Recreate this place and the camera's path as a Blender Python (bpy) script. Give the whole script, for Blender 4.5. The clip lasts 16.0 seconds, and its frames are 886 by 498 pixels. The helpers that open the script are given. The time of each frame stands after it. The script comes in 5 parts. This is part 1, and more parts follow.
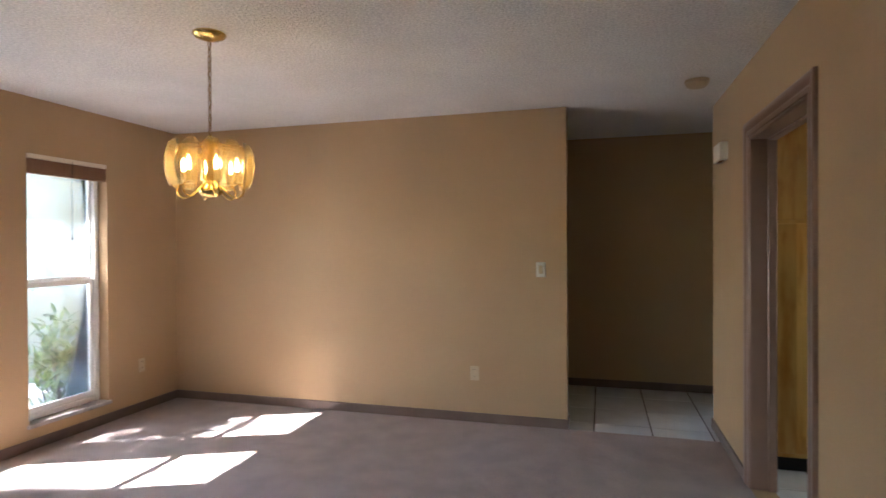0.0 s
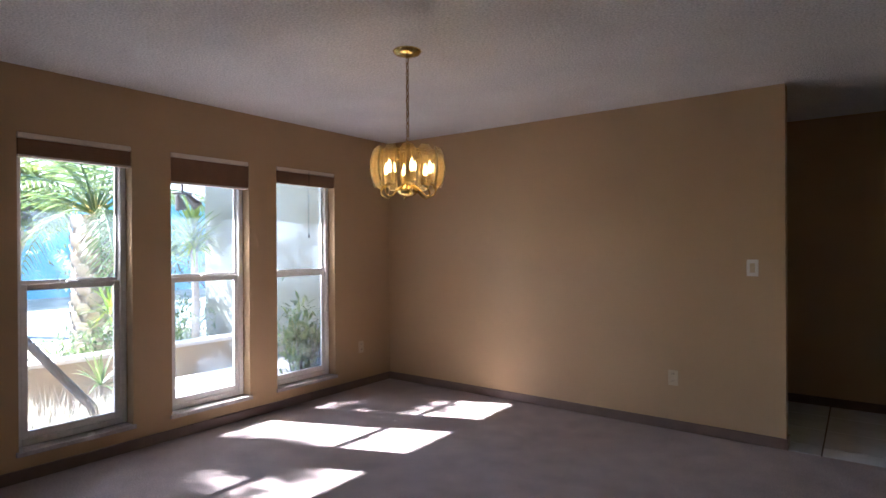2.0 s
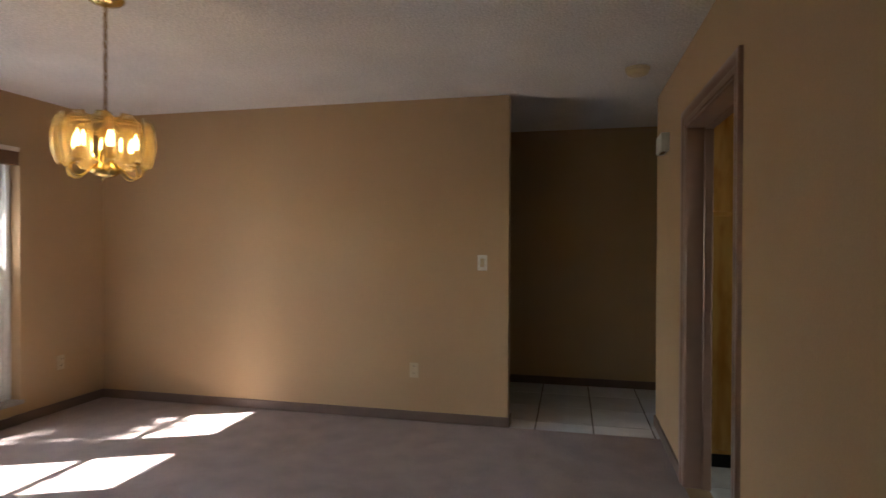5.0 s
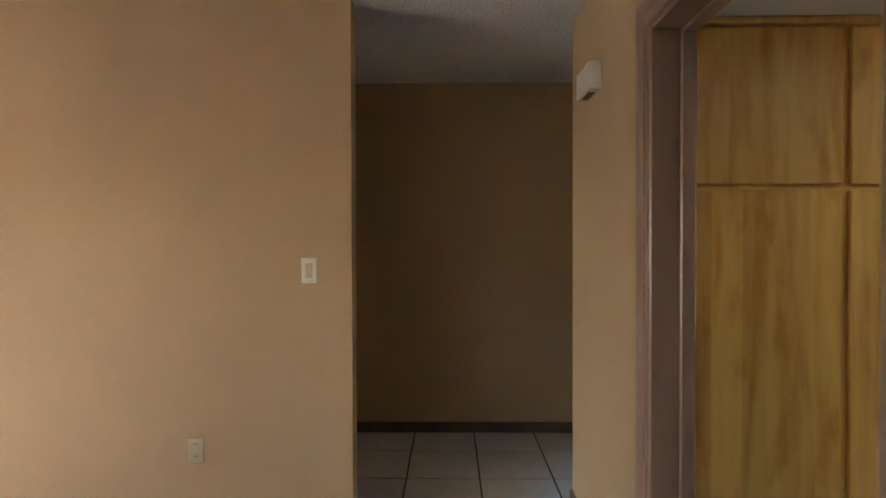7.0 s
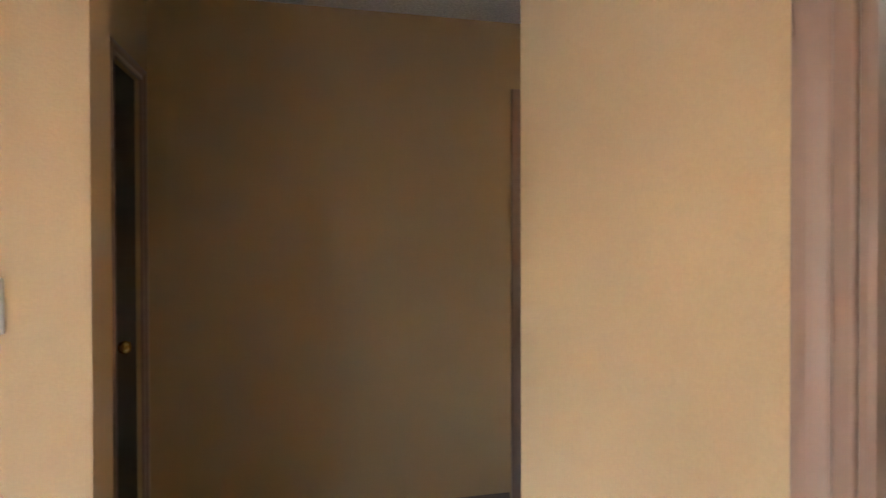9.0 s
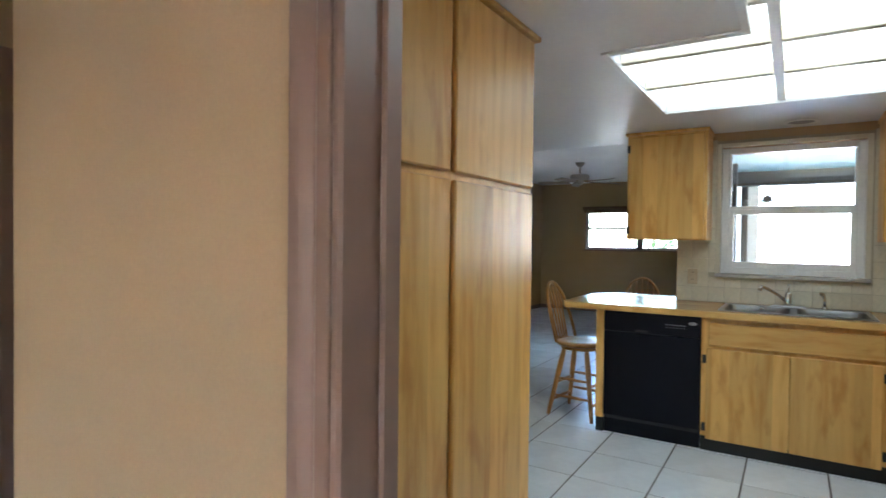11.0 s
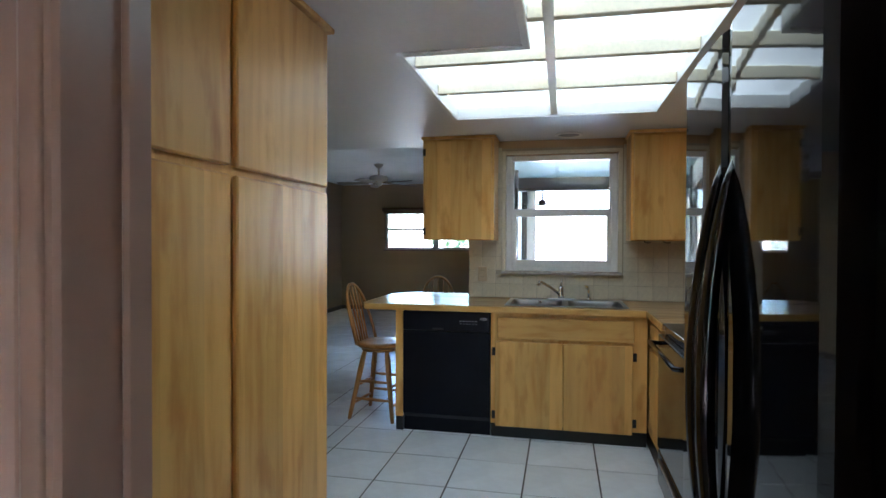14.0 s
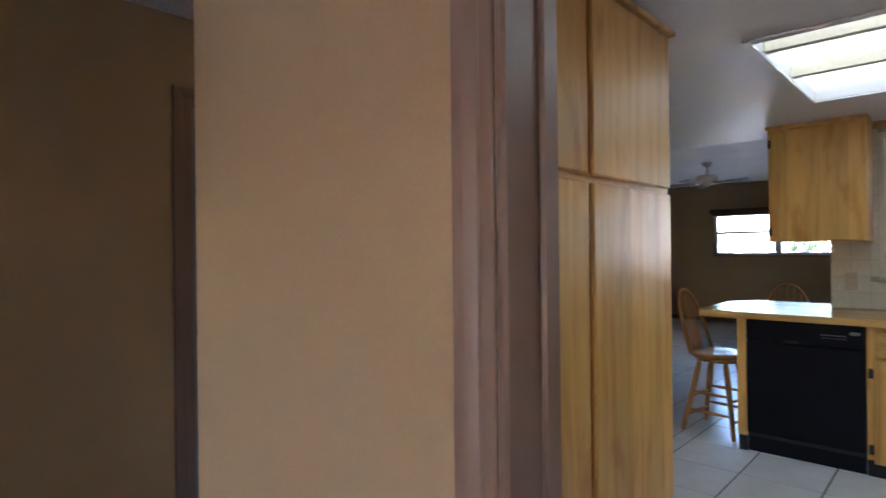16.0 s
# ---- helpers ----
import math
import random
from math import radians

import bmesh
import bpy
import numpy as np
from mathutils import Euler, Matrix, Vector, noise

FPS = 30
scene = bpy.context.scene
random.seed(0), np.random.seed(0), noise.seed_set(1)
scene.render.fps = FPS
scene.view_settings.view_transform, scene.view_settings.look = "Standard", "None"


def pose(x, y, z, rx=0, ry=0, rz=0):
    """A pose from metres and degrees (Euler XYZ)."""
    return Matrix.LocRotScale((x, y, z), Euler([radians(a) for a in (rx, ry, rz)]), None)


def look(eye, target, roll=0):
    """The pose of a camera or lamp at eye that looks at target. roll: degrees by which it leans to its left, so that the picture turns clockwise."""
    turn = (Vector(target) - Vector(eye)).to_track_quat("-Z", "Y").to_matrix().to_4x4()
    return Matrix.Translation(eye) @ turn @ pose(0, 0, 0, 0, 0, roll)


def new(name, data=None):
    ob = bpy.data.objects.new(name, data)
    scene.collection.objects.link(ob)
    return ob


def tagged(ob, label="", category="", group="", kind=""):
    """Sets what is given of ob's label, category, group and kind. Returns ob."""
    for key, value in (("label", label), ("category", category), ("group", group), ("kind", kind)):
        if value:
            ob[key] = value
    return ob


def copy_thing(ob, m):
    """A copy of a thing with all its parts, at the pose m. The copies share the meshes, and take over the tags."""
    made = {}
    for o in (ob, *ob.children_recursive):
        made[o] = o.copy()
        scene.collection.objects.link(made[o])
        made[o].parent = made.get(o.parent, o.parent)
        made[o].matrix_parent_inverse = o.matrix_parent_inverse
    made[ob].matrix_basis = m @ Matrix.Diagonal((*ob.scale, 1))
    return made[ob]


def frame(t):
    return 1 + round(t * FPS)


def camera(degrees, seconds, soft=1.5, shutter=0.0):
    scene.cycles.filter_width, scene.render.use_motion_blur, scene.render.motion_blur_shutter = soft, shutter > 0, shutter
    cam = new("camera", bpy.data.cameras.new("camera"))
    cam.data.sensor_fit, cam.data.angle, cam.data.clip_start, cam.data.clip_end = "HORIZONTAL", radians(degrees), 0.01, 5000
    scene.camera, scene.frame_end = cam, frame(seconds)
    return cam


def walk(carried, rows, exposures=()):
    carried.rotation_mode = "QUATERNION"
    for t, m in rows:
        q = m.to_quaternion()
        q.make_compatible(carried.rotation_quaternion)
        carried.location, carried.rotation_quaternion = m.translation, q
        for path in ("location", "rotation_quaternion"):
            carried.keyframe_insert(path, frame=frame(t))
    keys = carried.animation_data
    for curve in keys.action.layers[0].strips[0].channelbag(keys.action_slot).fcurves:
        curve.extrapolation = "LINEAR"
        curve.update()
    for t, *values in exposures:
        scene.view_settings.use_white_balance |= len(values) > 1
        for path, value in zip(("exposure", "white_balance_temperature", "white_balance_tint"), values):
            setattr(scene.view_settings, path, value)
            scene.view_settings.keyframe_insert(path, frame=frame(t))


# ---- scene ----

# ---------------- camera and walk ----------------
cam = camera(76.6, 16.0, 1.5, 0.3)
PATH = [
    (0.0, look((3.832, -4.384, 1.416), (3.29, -2.459, 1.402), -0.3)),
    (0.5, look((3.853, -4.369, 1.407), (3.061, -2.533, 1.396), -0.3)),
    (1.0, look((3.893, -4.385, 1.401), (2.912, -2.643, 1.391), -0.3)),
    (1.5, look((3.952, -4.402, 1.387), (2.84, -2.74, 1.381), -0.3)),
    (2.0, look((3.988, -4.401, 1.376), (2.793, -2.798, 1.37), -0.3)),
    (2.5, look((4.001, -4.388, 1.383), (2.747, -2.831, 1.373), -0.2)),
    (3.0, look((3.983, -4.368, 1.396), (2.716, -2.82, 1.384), -0.2)),
    (3.5, look((3.944, -4.37, 1.401), (2.733, -2.779, 1.391), -0.1)),
    (4.0, look((3.933, -4.379, 1.376), (2.951, -2.637, 1.371), 0.0)),
    (4.5, look((3.965, -4.366, 1.366), (3.264, -2.492, 1.358), 0.1)),
    (5.0, look((4.03, -4.16, 1.362), (3.585, -2.21, 1.344), 0.2)),
    (5.2, look((4.045, -4.03, 1.36), (3.675, -2.065, 1.339), 0.3)),
    (7.3, pose(4.025, -2.315, 1.355, 89.2, 0.25, 0.4)),
    (7.5, pose(4.012, -2.155, 1.355, 89.2, 0.3, 0.05)),
    (8.0, pose(3.935, -1.762, 1.352, 89.35, 0.4, -4.1)),
    (8.5, pose(3.985, -1.437, 1.345, 89.4, 0.4, -6.6)),
    (9.0, pose(4.045, -1.317, 1.347, 89.45, 0.15, -12.65)),
    (9.5, pose(4.01, -1.334, 1.366, 88.8, -0.7, -25.3)),
    (10.0, pose(3.976, -1.37, 1.372, 88.6, -0.77, -38.0)),
    (10.2, pose(3.975, -1.378, 1.37, 88.7, -0.75, -43.1)),
    (12.3, pose(4.117, -1.395, 1.342, 89.06, -0.6, -71.5)),
    (12.5, pose(4.121, -1.397, 1.341, 89.07, -0.58, -73.34)),
    (13.0, pose(4.134, -1.409, 1.34, 89.1, -0.5, -76.33)),
    (13.5, pose(4.146, -1.402, 1.344, 89.11, -0.34, -78.07)),
    (14.0, pose(4.121, -1.369, 1.364, 89.18, -0.25, -78.1)),
    (14.5, pose(4.087, -1.34, 1.369, 89.25, -0.04, -75.21)),
    (15.0, pose(4.049, -1.328, 1.361, 89.63, 0.37, -67.13)),
    (15.5, pose(3.996, -1.32, 1.352, 89.93, 0.6, -56.5)),
    (16.0, pose(3.952, -1.333, 1.34, 90.1, 0.62, -46.87)),
]
EXPOSURES = [(0.0, 4.39, 5990, 13), (1.0, 3.89, 5730, 17), (2.0, 3.49, 5720, 18), (3.5, 3.39, 5730, 18), (4.2, 3.42, 5820, 17), (5.2, 3.86, 6570, 14), (7.3, 4.77, 6450, 13), (8.2, 5.32, 6400, 13), (9.5, 5.90, 5740, 12), (10.2, 5.78, 5640, 12), (12.3, 4.74, 5240, 12), (13.5, 4.82, 5240, 12), (14.7, 4.84, 5240, 15), (15.5, 4.58, 5350, 17), (16.0, 4.72, 5480, 19)]
walk(cam, PATH, EXPOSURES)

# ---------------- world and sun ----------------
SUN = Vector((1.04, 0.447, -1.0)).normalized()
elev = math.asin(-SUN.z)
azim = math.atan2(-SUN.x, -SUN.y)
world = bpy.data.worlds.new("sky")
scene.world = world
world.use_nodes = True
sky = world.node_tree.nodes.new("ShaderNodeTexSky")
sky.sky_type, sky.sun_disc, sky.sun_elevation, sky.sun_rotation = "NISHITA", False, elev, azim
back = world.node_tree.nodes["Background"]
world.node_tree.links.new(sky.outputs[0], back.inputs[0])
back.inputs[1].default_value = 0.12
sun_data = bpy.data.lights.new("sun", "SUN")
sun_data.energy, sun_data.angle, sun_data.color = 5.0, radians(0.6), (1.0, 0.96, 0.91)
sun = new("sun", sun_data)
sun.rotation_euler = SUN.to_track_quat("-Z", "Y").to_euler()

# ---------------- materials ----------------


def shader(name):
    m = bpy.data.materials.new(name)
    m.use_nodes = True
    return m, m.node_tree.nodes, m.node_tree.links, m.node_tree.nodes["Principled BSDF"]


def paint(name, color, rough=0.6, metal=0.0, var=0.12, scale=3.0, bump=0.0, bscale=60.0, stretch=(1, 1, 1), fine=0.05, coat=0.0, spread=0.0, bdist=0.004, rvar=0.08):
    """A surface with broad stains, fine grain and relief. spread: how far single objects differ."""
    m, nd, ln, p = shader(name)
    tc = nd.new("ShaderNodeTexCoord")
    mp = nd.new("ShaderNodeMapping")
    mp.inputs["Scale"].default_value = stretch
    ln.new(tc.outputs["Object"], mp.inputs[0])
    n1, n2 = nd.new("ShaderNodeTexNoise"), nd.new("ShaderNodeTexNoise")
    n1.inputs["Scale"].default_value, n2.inputs["Scale"].default_value = scale, bscale
    n1.inputs["Detail"].default_value, n2.inputs["Detail"].default_value = 4, 3
    ln.new(mp.outputs[0], n1.inputs[0]), ln.new(mp.outputs[0], n2.inputs[0])
    r1, r2 = nd.new("ShaderNodeMapRange"), nd.new("ShaderNodeMapRange")
    for r, n, v in ((r1, n1, var), (r2, n2, fine)):
        r.inputs[1].default_value, r.inputs[2].default_value = 0.3, 0.7
        r.inputs[3].default_value, r.inputs[4].default_value = 1 - v, 1 + v
        ln.new(n.outputs[0], r.inputs[0])
    mul = nd.new("ShaderNodeMath")
    mul.operation = "MULTIPLY"
    ln.new(r1.outputs[0], mul.inputs[0]), ln.new(r2.outputs[0], mul.inputs[1])
    last = mul.outputs[0]
    if spread:
        oi, r3, m3 = nd.new("ShaderNodeObjectInfo"), nd.new("ShaderNodeMapRange"), nd.new("ShaderNodeMath")
        r3.inputs[3].default_value, r3.inputs[4].default_value = 1 - spread, 1 + spread
        m3.operation = "MULTIPLY"
        ln.new(oi.outputs["Random"], r3.inputs[0]), ln.new(r3.outputs[0], m3.inputs[0]), ln.new(last, m3.inputs[1])
        last = m3.outputs[0]
    vm = nd.new("ShaderNodeVectorMath")
    vm.operation = "SCALE"
    vm.inputs[0].default_value = color
    ln.new(last, vm.inputs["Scale"])
    ln.new(vm.outputs[0], p.inputs["Base Color"])
    rr = nd.new("ShaderNodeMapRange")
    rr.inputs[3].default_value, rr.inputs[4].default_value = rough - min(rvar, rough * 0.4), min(rough + min(rvar, rough * 0.4), 1)
    ln.new(n1.outputs[0], rr.inputs[0]), ln.new(rr.outputs[0], p.inputs["Roughness"])
    p.inputs["Metallic"].default_value = metal
    p.inputs["Coat Weight"].default_value = coat
    if bump:
        b = nd.new("ShaderNodeBump")
        b.inputs["Strength"].default_value, b.inputs["Distance"].default_value = bump, bdist
        ln.new(n2.outputs[0], b.inputs["Height"]), ln.new(b.outputs[0], p.inputs["Normal"])
    return m


def wood(name, light, dark, rough=0.36, stretch=(4.5, 4.5, 0.55), knots=True):
    """Streaked laminate or timber with the grain along the axis of least stretch."""
    m, nd, ln, p = shader(name)
    tc, mp = nd.new("ShaderNodeTexCoord"), nd.new("ShaderNodeMapping")
    mp.inputs["Scale"].default_value = stretch
    oi, add = nd.new("ShaderNodeObjectInfo"), nd.new("ShaderNodeVectorMath")
    sc = nd.new("ShaderNodeVectorMath")
    sc.operation = "SCALE"
    sc.inputs[0].default_value = (7, 11, 5)
    ln.new(oi.outputs["Random"], sc.inputs["Scale"])
    ln.new(tc.outputs["Object"], add.inputs[0]), ln.new(sc.outputs[0], add.inputs[1]), ln.new(add.outputs[0], mp.inputs[0])
    big, fine = nd.new("ShaderNodeTexNoise"), nd.new("ShaderNodeTexNoise")
    big.inputs["Scale"].default_value, big.inputs["Detail"].default_value, big.inputs["Distortion"].default_value = 1.3, 4, 2.2
    fine.inputs["Scale"].default_value, fine.inputs["Detail"].default_value, fine.inputs["Distortion"].default_value = 9.0, 6, 0.7
    ln.new(mp.outputs[0], big.inputs[0]), ln.new(mp.outputs[0], fine.inputs[0])
    mix = nd.new("ShaderNodeMath")
    mix.operation = "MULTIPLY_ADD"
    mix.inputs[1].default_value, mix.inputs[2].default_value = 0.3, -0.15
    ln.new(fine.outputs[0], mix.inputs[0])
    ad = nd.new("ShaderNodeMath")
    ln.new(big.outputs[0], ad.inputs[0]), ln.new(mix.outputs[0], ad.inputs[1])
    ramp = nd.new("ShaderNodeValToRGB")
    e = ramp.color_ramp.elements
    e[0].position, e[0].color = 0.24, (*dark, 1)
    e[1].position, e[1].color = 0.66, (*light, 1)
    mid = e.new(0.46)
    mid.color = (*[0.32 * a + 0.68 * b for a, b in zip(dark, light)], 1)
    # arched figure of flat-sawn boards
    long_axis = min(range(3), key=lambda k: stretch[k])
    cross = [k for k in range(3) if k != long_axis]
    sp, su, lo, cv, wv, wm = [nd.new(k) for k in ("ShaderNodeSeparateXYZ", "ShaderNodeMath", "ShaderNodeMath", "ShaderNodeCombineXYZ", "ShaderNodeTexWave", "ShaderNodeMath")]
    ln.new(add.outputs[0], sp.inputs[0])
    ln.new(sp.outputs[cross[0]], su.inputs[0]), ln.new(sp.outputs[cross[1]], su.inputs[1])
    lo.operation, wm.operation = "MULTIPLY", "MULTIPLY_ADD"
    lo.inputs[1].default_value = 0.14
    ln.new(sp.outputs[long_axis], lo.inputs[0])
    ln.new(su.outputs[0], cv.inputs[0]), ln.new(lo.outputs[0], cv.inputs[2]), ln.new(cv.outputs[0], wv.inputs[0])
    wv.inputs["Scale"].default_value, wv.inputs["Distortion"].default_value = 4.0, 11.0
    wv.inputs["Detail"].default_value, wv.inputs["Detail Scale"].default_value = 3.0, 1.6
    wm.inputs[1].default_value = 0.13
    ln.new(wv.outputs["Fac"], wm.inputs[0]), ln.new(ad.outputs[0], wm.inputs[2])
    sh = nd.new("ShaderNodeMath")
    sh.inputs[1].default_value = -0.055
    ln.new(wm.outputs[0], sh.inputs[0]), ln.new(sh.outputs[0], ramp.inputs[0])
    out = ramp.outputs[0]
    if knots:
        mp2, n3, r3 = nd.new("ShaderNodeMapping"), nd.new("ShaderNodeTexNoise"), nd.new("ShaderNodeMapRange")
        mp2.inputs["Scale"].default_value = [s ** 0.5 for s in stretch]
        ln.new(add.outputs[0], mp2.inputs[0]), ln.new(mp2.outputs[0], n3.inputs[0])
        n3.inputs["Scale"].default_value, n3.inputs["Detail"].default_value = 5.5, 5
        r3.inputs[1].default_value, r3.inputs[2].default_value = 0.56, 0.70
        r3.inputs[3].default_value, r3.inputs[4].default_value = 0.0, 0.6
        vm = nd.new("ShaderNodeMix")
        vm.data_type = "RGBA"
        ln.new(n3.outputs[0], r3.inputs[0]), ln.new(r3.outputs[0], vm.inputs[0]), ln.new(out, vm.inputs[6])
        vm.inputs[7].default_value = (0.50, 0.215, 0.036, 1)
        out = vm.outputs[2]
    mu, vo, r4 = nd.new("ShaderNodeMath"), nd.new("ShaderNodeTexVoronoi"), nd.new("ShaderNodeMapRange")
    mu.operation = "MULTIPLY"
    mu.inputs[1].default_value = 9.0
    ln.new(su.outputs[0], mu.inputs[0])
    vo.voronoi_dimensions = "1D"
    vo.inputs["Scale"].default_value = 1.0
    ln.new(mu.outputs[0], vo.inputs["W"])
    sr = nd.new("ShaderNodeSeparateColor")
    ln.new(vo.outputs["Color"], sr.inputs[0])
    r4.inputs[3].default_value, r4.inputs[4].default_value = 0.85, 1.1
    ln.new(sr.outputs[0], r4.inputs[0])
    pk = nd.new("ShaderNodeVectorMath")
    pk.operation = "SCALE"
    ln.new(out, pk.inputs[0]), ln.new(r4.outputs[0], pk.inputs["Scale"])
    out = pk.outputs[0]
    ln.new(out, p.inputs["Base Color"])
    p.inputs["Roughness"].default_value = rough
    p.inputs["Specular IOR Level"].default_value = 0.3
    b = nd.new("ShaderNodeBump")
    b.inputs["Strength"].default_value, b.inputs["Distance"].default_value = 0.02, 0.001
    ln.new(fine.outputs[0], b.inputs["Height"]), ln.new(b.outputs[0], p.inputs["Normal"])
    return m


def pane_glass(name, tint=(0.97, 0.98, 0.97), dust=0.003, ior=1.5):
    m, nd, ln, p = shader(name)
    nd.remove(p)
    tr, gl, mx, fr = nd.new("ShaderNodeBsdfTransparent"), nd.new("ShaderNodeBsdfGlossy"), nd.new("ShaderNodeMixShader"), nd.new("ShaderNodeFresnel")
    tr.inputs[0].default_value = (*tint, 1)
    gl.inputs["Roughness"].default_value = 0.02
    fr.inputs[0].default_value = ior
    ln.new(fr.outputs[0], mx.inputs[0]), ln.new(tr.outputs[0], mx.inputs[1]), ln.new(gl.outputs[0], mx.inputs[2])
    # a thin film of dust that scatters sunlight; its blue tint adds outdoor haze
    tc, n1, r1, tl, mx2 = nd.new("ShaderNodeTexCoord"), nd.new("ShaderNodeTexNoise"), nd.new("ShaderNodeMapRange"), nd.new("ShaderNodeBsdfTranslucent"), nd.new("ShaderNodeMixShader")
    n1.inputs["Scale"].default_value, n1.inputs["Detail"].default_value = 3.5, 5
    r1.inputs[1].default_value, r1.inputs[2].default_value = 0.35, 0.75
    r1.inputs[3].default_value, r1.inputs[4].default_value = 0.001, dust
    tl.inputs[0].default_value = (0.66, 0.83, 1.0, 1)
    ln.new(tc.outputs["Object"], n1.inputs[0]), ln.new(n1.outputs[0], r1.inputs[0]), ln.new(r1.outputs[0], mx2.inputs[0])
    ln.new(mx.outputs[0], mx2.inputs[1]), ln.new(tl.outputs[0], mx2.inputs[2])
    ln.new(mx2.outputs[0], nd["Material Output"].inputs[0])
    return m


def glow(name, color, strength, mottle=0.0):
    m, nd, ln, p = shader(name)
    p.inputs["Base Color"].default_value = (*color, 1)
    p.inputs["Emission Color"].default_value = (*color, 1)
    p.inputs["Emission Strength"].default_value = strength
    if mottle:
        tc, n, r = nd.new("ShaderNodeTexCoord"), nd.new("ShaderNodeTexNoise"), nd.new("ShaderNodeMapRange")
        n.inputs["Scale"].default_value, n.inputs["Detail"].default_value = 2.2, 6
        r.inputs[1].default_value, r.inputs[2].default_value = 0.3, 0.7
        r.inputs[3].default_value, r.inputs[4].default_value = strength * (1 - mottle), strength * (1 + mottle)
        ln.new(tc.outputs["Object"], n.inputs[0]), ln.new(n.outputs[0], r.inputs[0]), ln.new(r.outputs[0], p.inputs["Emission Strength"])
    return m


def leaf(name, a, b):
    m, nd, ln, p = shader(name)
    g, r = nd.new("ShaderNodeNewGeometry"), nd.new("ShaderNodeValToRGB")
    r.color_ramp.elements[0].color, r.color_ramp.elements[1].color = (*a, 1), (*b, 1)
    ln.new(g.outputs["Random Per Island"], r.inputs[0]), ln.new(r.outputs[0], p.inputs["Base Color"])
    p.inputs["Roughness"].default_value = 0.45
    p.inputs["Subsurface Weight"].default_value = 0.0
    tl, mx = nd.new("ShaderNodeBsdfTranslucent"), nd.new("ShaderNodeMixShader")
    ln.new(r.outputs[0], tl.inputs[0])
    mx.inputs[0].default_value = 0.45
    ln.new(p.outputs[0], mx.inputs[1]), ln.new(tl.outputs[0], mx.inputs[2]), ln.new(mx.outputs[0], nd["Material Output"].inputs[0])
    return m


M_WALL = paint("tan_wall_paint", (0.474, 0.322, 0.175), 0.75, var=0.05, scale=1.3, bump=0.25, bscale=140, fine=0.03)
M_CEIL = paint("white_textured_ceiling", (0.82, 0.80, 0.78), 0.9, var=0.05, scale=2, bump=1.0, bscale=88, fine=0.2, bdist=0.015)
M_KCEIL = paint("white_smooth_ceiling", (0.74, 0.73, 0.71), 0.45, var=0.03, scale=2, bump=0.15, bscale=40, fine=0.02)
M_CARPET = paint("pinkish_beige_carpet", (0.47, 0.39, 0.365), 0.95, var=0.12, scale=5, bump=1.0, bscale=150, fine=0.42, bdist=0.02)
M_TRIM = paint("brown_trim_paint", (0.27, 0.168, 0.122), 0.3, var=0.04, scale=2.5, bump=0.03, bscale=45, fine=0.02, stretch=(1, 1, 0.3), rvar=0.02)
M_BASE = paint("brown_baseboard_paint", (0.165, 0.112, 0.09), 0.4, var=0.1, scale=6, bump=0.1, bscale=50)
M_TILE = paint("white_floor_tile", (0.80, 0.84, 0.87), 0.2, var=0.06, scale=4, bump=0.05, bscale=20, fine=0.03, spread=0.05)
M_GROUT = paint("dark_grout", (0.10, 0.09, 0.085), 0.9, var=0.2, scale=9)
M_WTILE = paint("cream_wall_tile", (0.66, 0.60, 0.45), 0.2, var=0.04, scale=5, spread=0.04)
M_WGROUT = paint("brown_wall_grout", (0.40, 0.35, 0.25), 0.9, var=0.1)
M_WOOD = wood("honey_maple_laminate", (0.77, 0.465, 0.135), (0.60, 0.285, 0.052))
M_WOODH = wood("honey_maple_laminate_cross_grain", (0.77, 0.465, 0.135), (0.60, 0.285, 0.052), stretch=(6, 0.8, 6))
M_COUNTER = wood("butcher_block_laminate", (0.56, 0.36, 0.16), (0.36, 0.2, 0.07), rough=0.22, stretch=(12, 1.0, 12), knots=False)
M_STOOL = wood("golden_oak", (0.50, 0.25, 0.075), (0.30, 0.13, 0.035), rough=0.28, stretch=(18, 18, 2.0), knots=False)
M_BLACK = paint("black_gloss_enamel", (0.006, 0.006, 0.008), 0.08, var=0.2, scale=3, fine=0.02)
M_FRIDGE = paint("black_gloss_refrigerator_door", (0.005, 0.005, 0.007), 0.04, var=0.2, scale=1.2, bump=0.008, bscale=2.2, fine=0.02, bdist=0.01)
M_DWBLACK = paint("black_dishwasher_enamel", (0.006, 0.006, 0.010), 0.42, var=0.2, scale=3, fine=0.02)
M_DWBLACK.node_tree.nodes["Principled BSDF"].inputs["Specular IOR Level"].default_value = 0.12
M_MATBLACK = paint("matt_black_kick", (0.008, 0.008, 0.008), 0.6, var=0.2, scale=5)
M_STEEL = paint("brushed_stainless_steel", (0.34, 0.34, 0.34), 0.3, metal=1.0, var=0.08, scale=8)
M_CHROME = paint("chrome", (0.75, 0.75, 0.75), 0.08, metal=1.0, var=0.03)
M_BRASS = paint("polished_brass", (0.70, 0.51, 0.17), 0.16, metal=1.0, var=0.1, scale=9)
M_CHAIN = paint("aged_brass_chain", (0.30, 0.18, 0.07), 0.35, metal=1.0, var=0.2, scale=30)
M_WHITE = paint("white_frame_paint", (0.80, 0.79, 0.76), 0.35, var=0.06, scale=5)
M_PLASTIC = paint("white_plastic", (0.70, 0.66, 0.58), 0.4, var=0.03, scale=5)
M_IVORY = paint("ivory_plastic", (0.54, 0.43, 0.27), 0.4, var=0.03, scale=5)
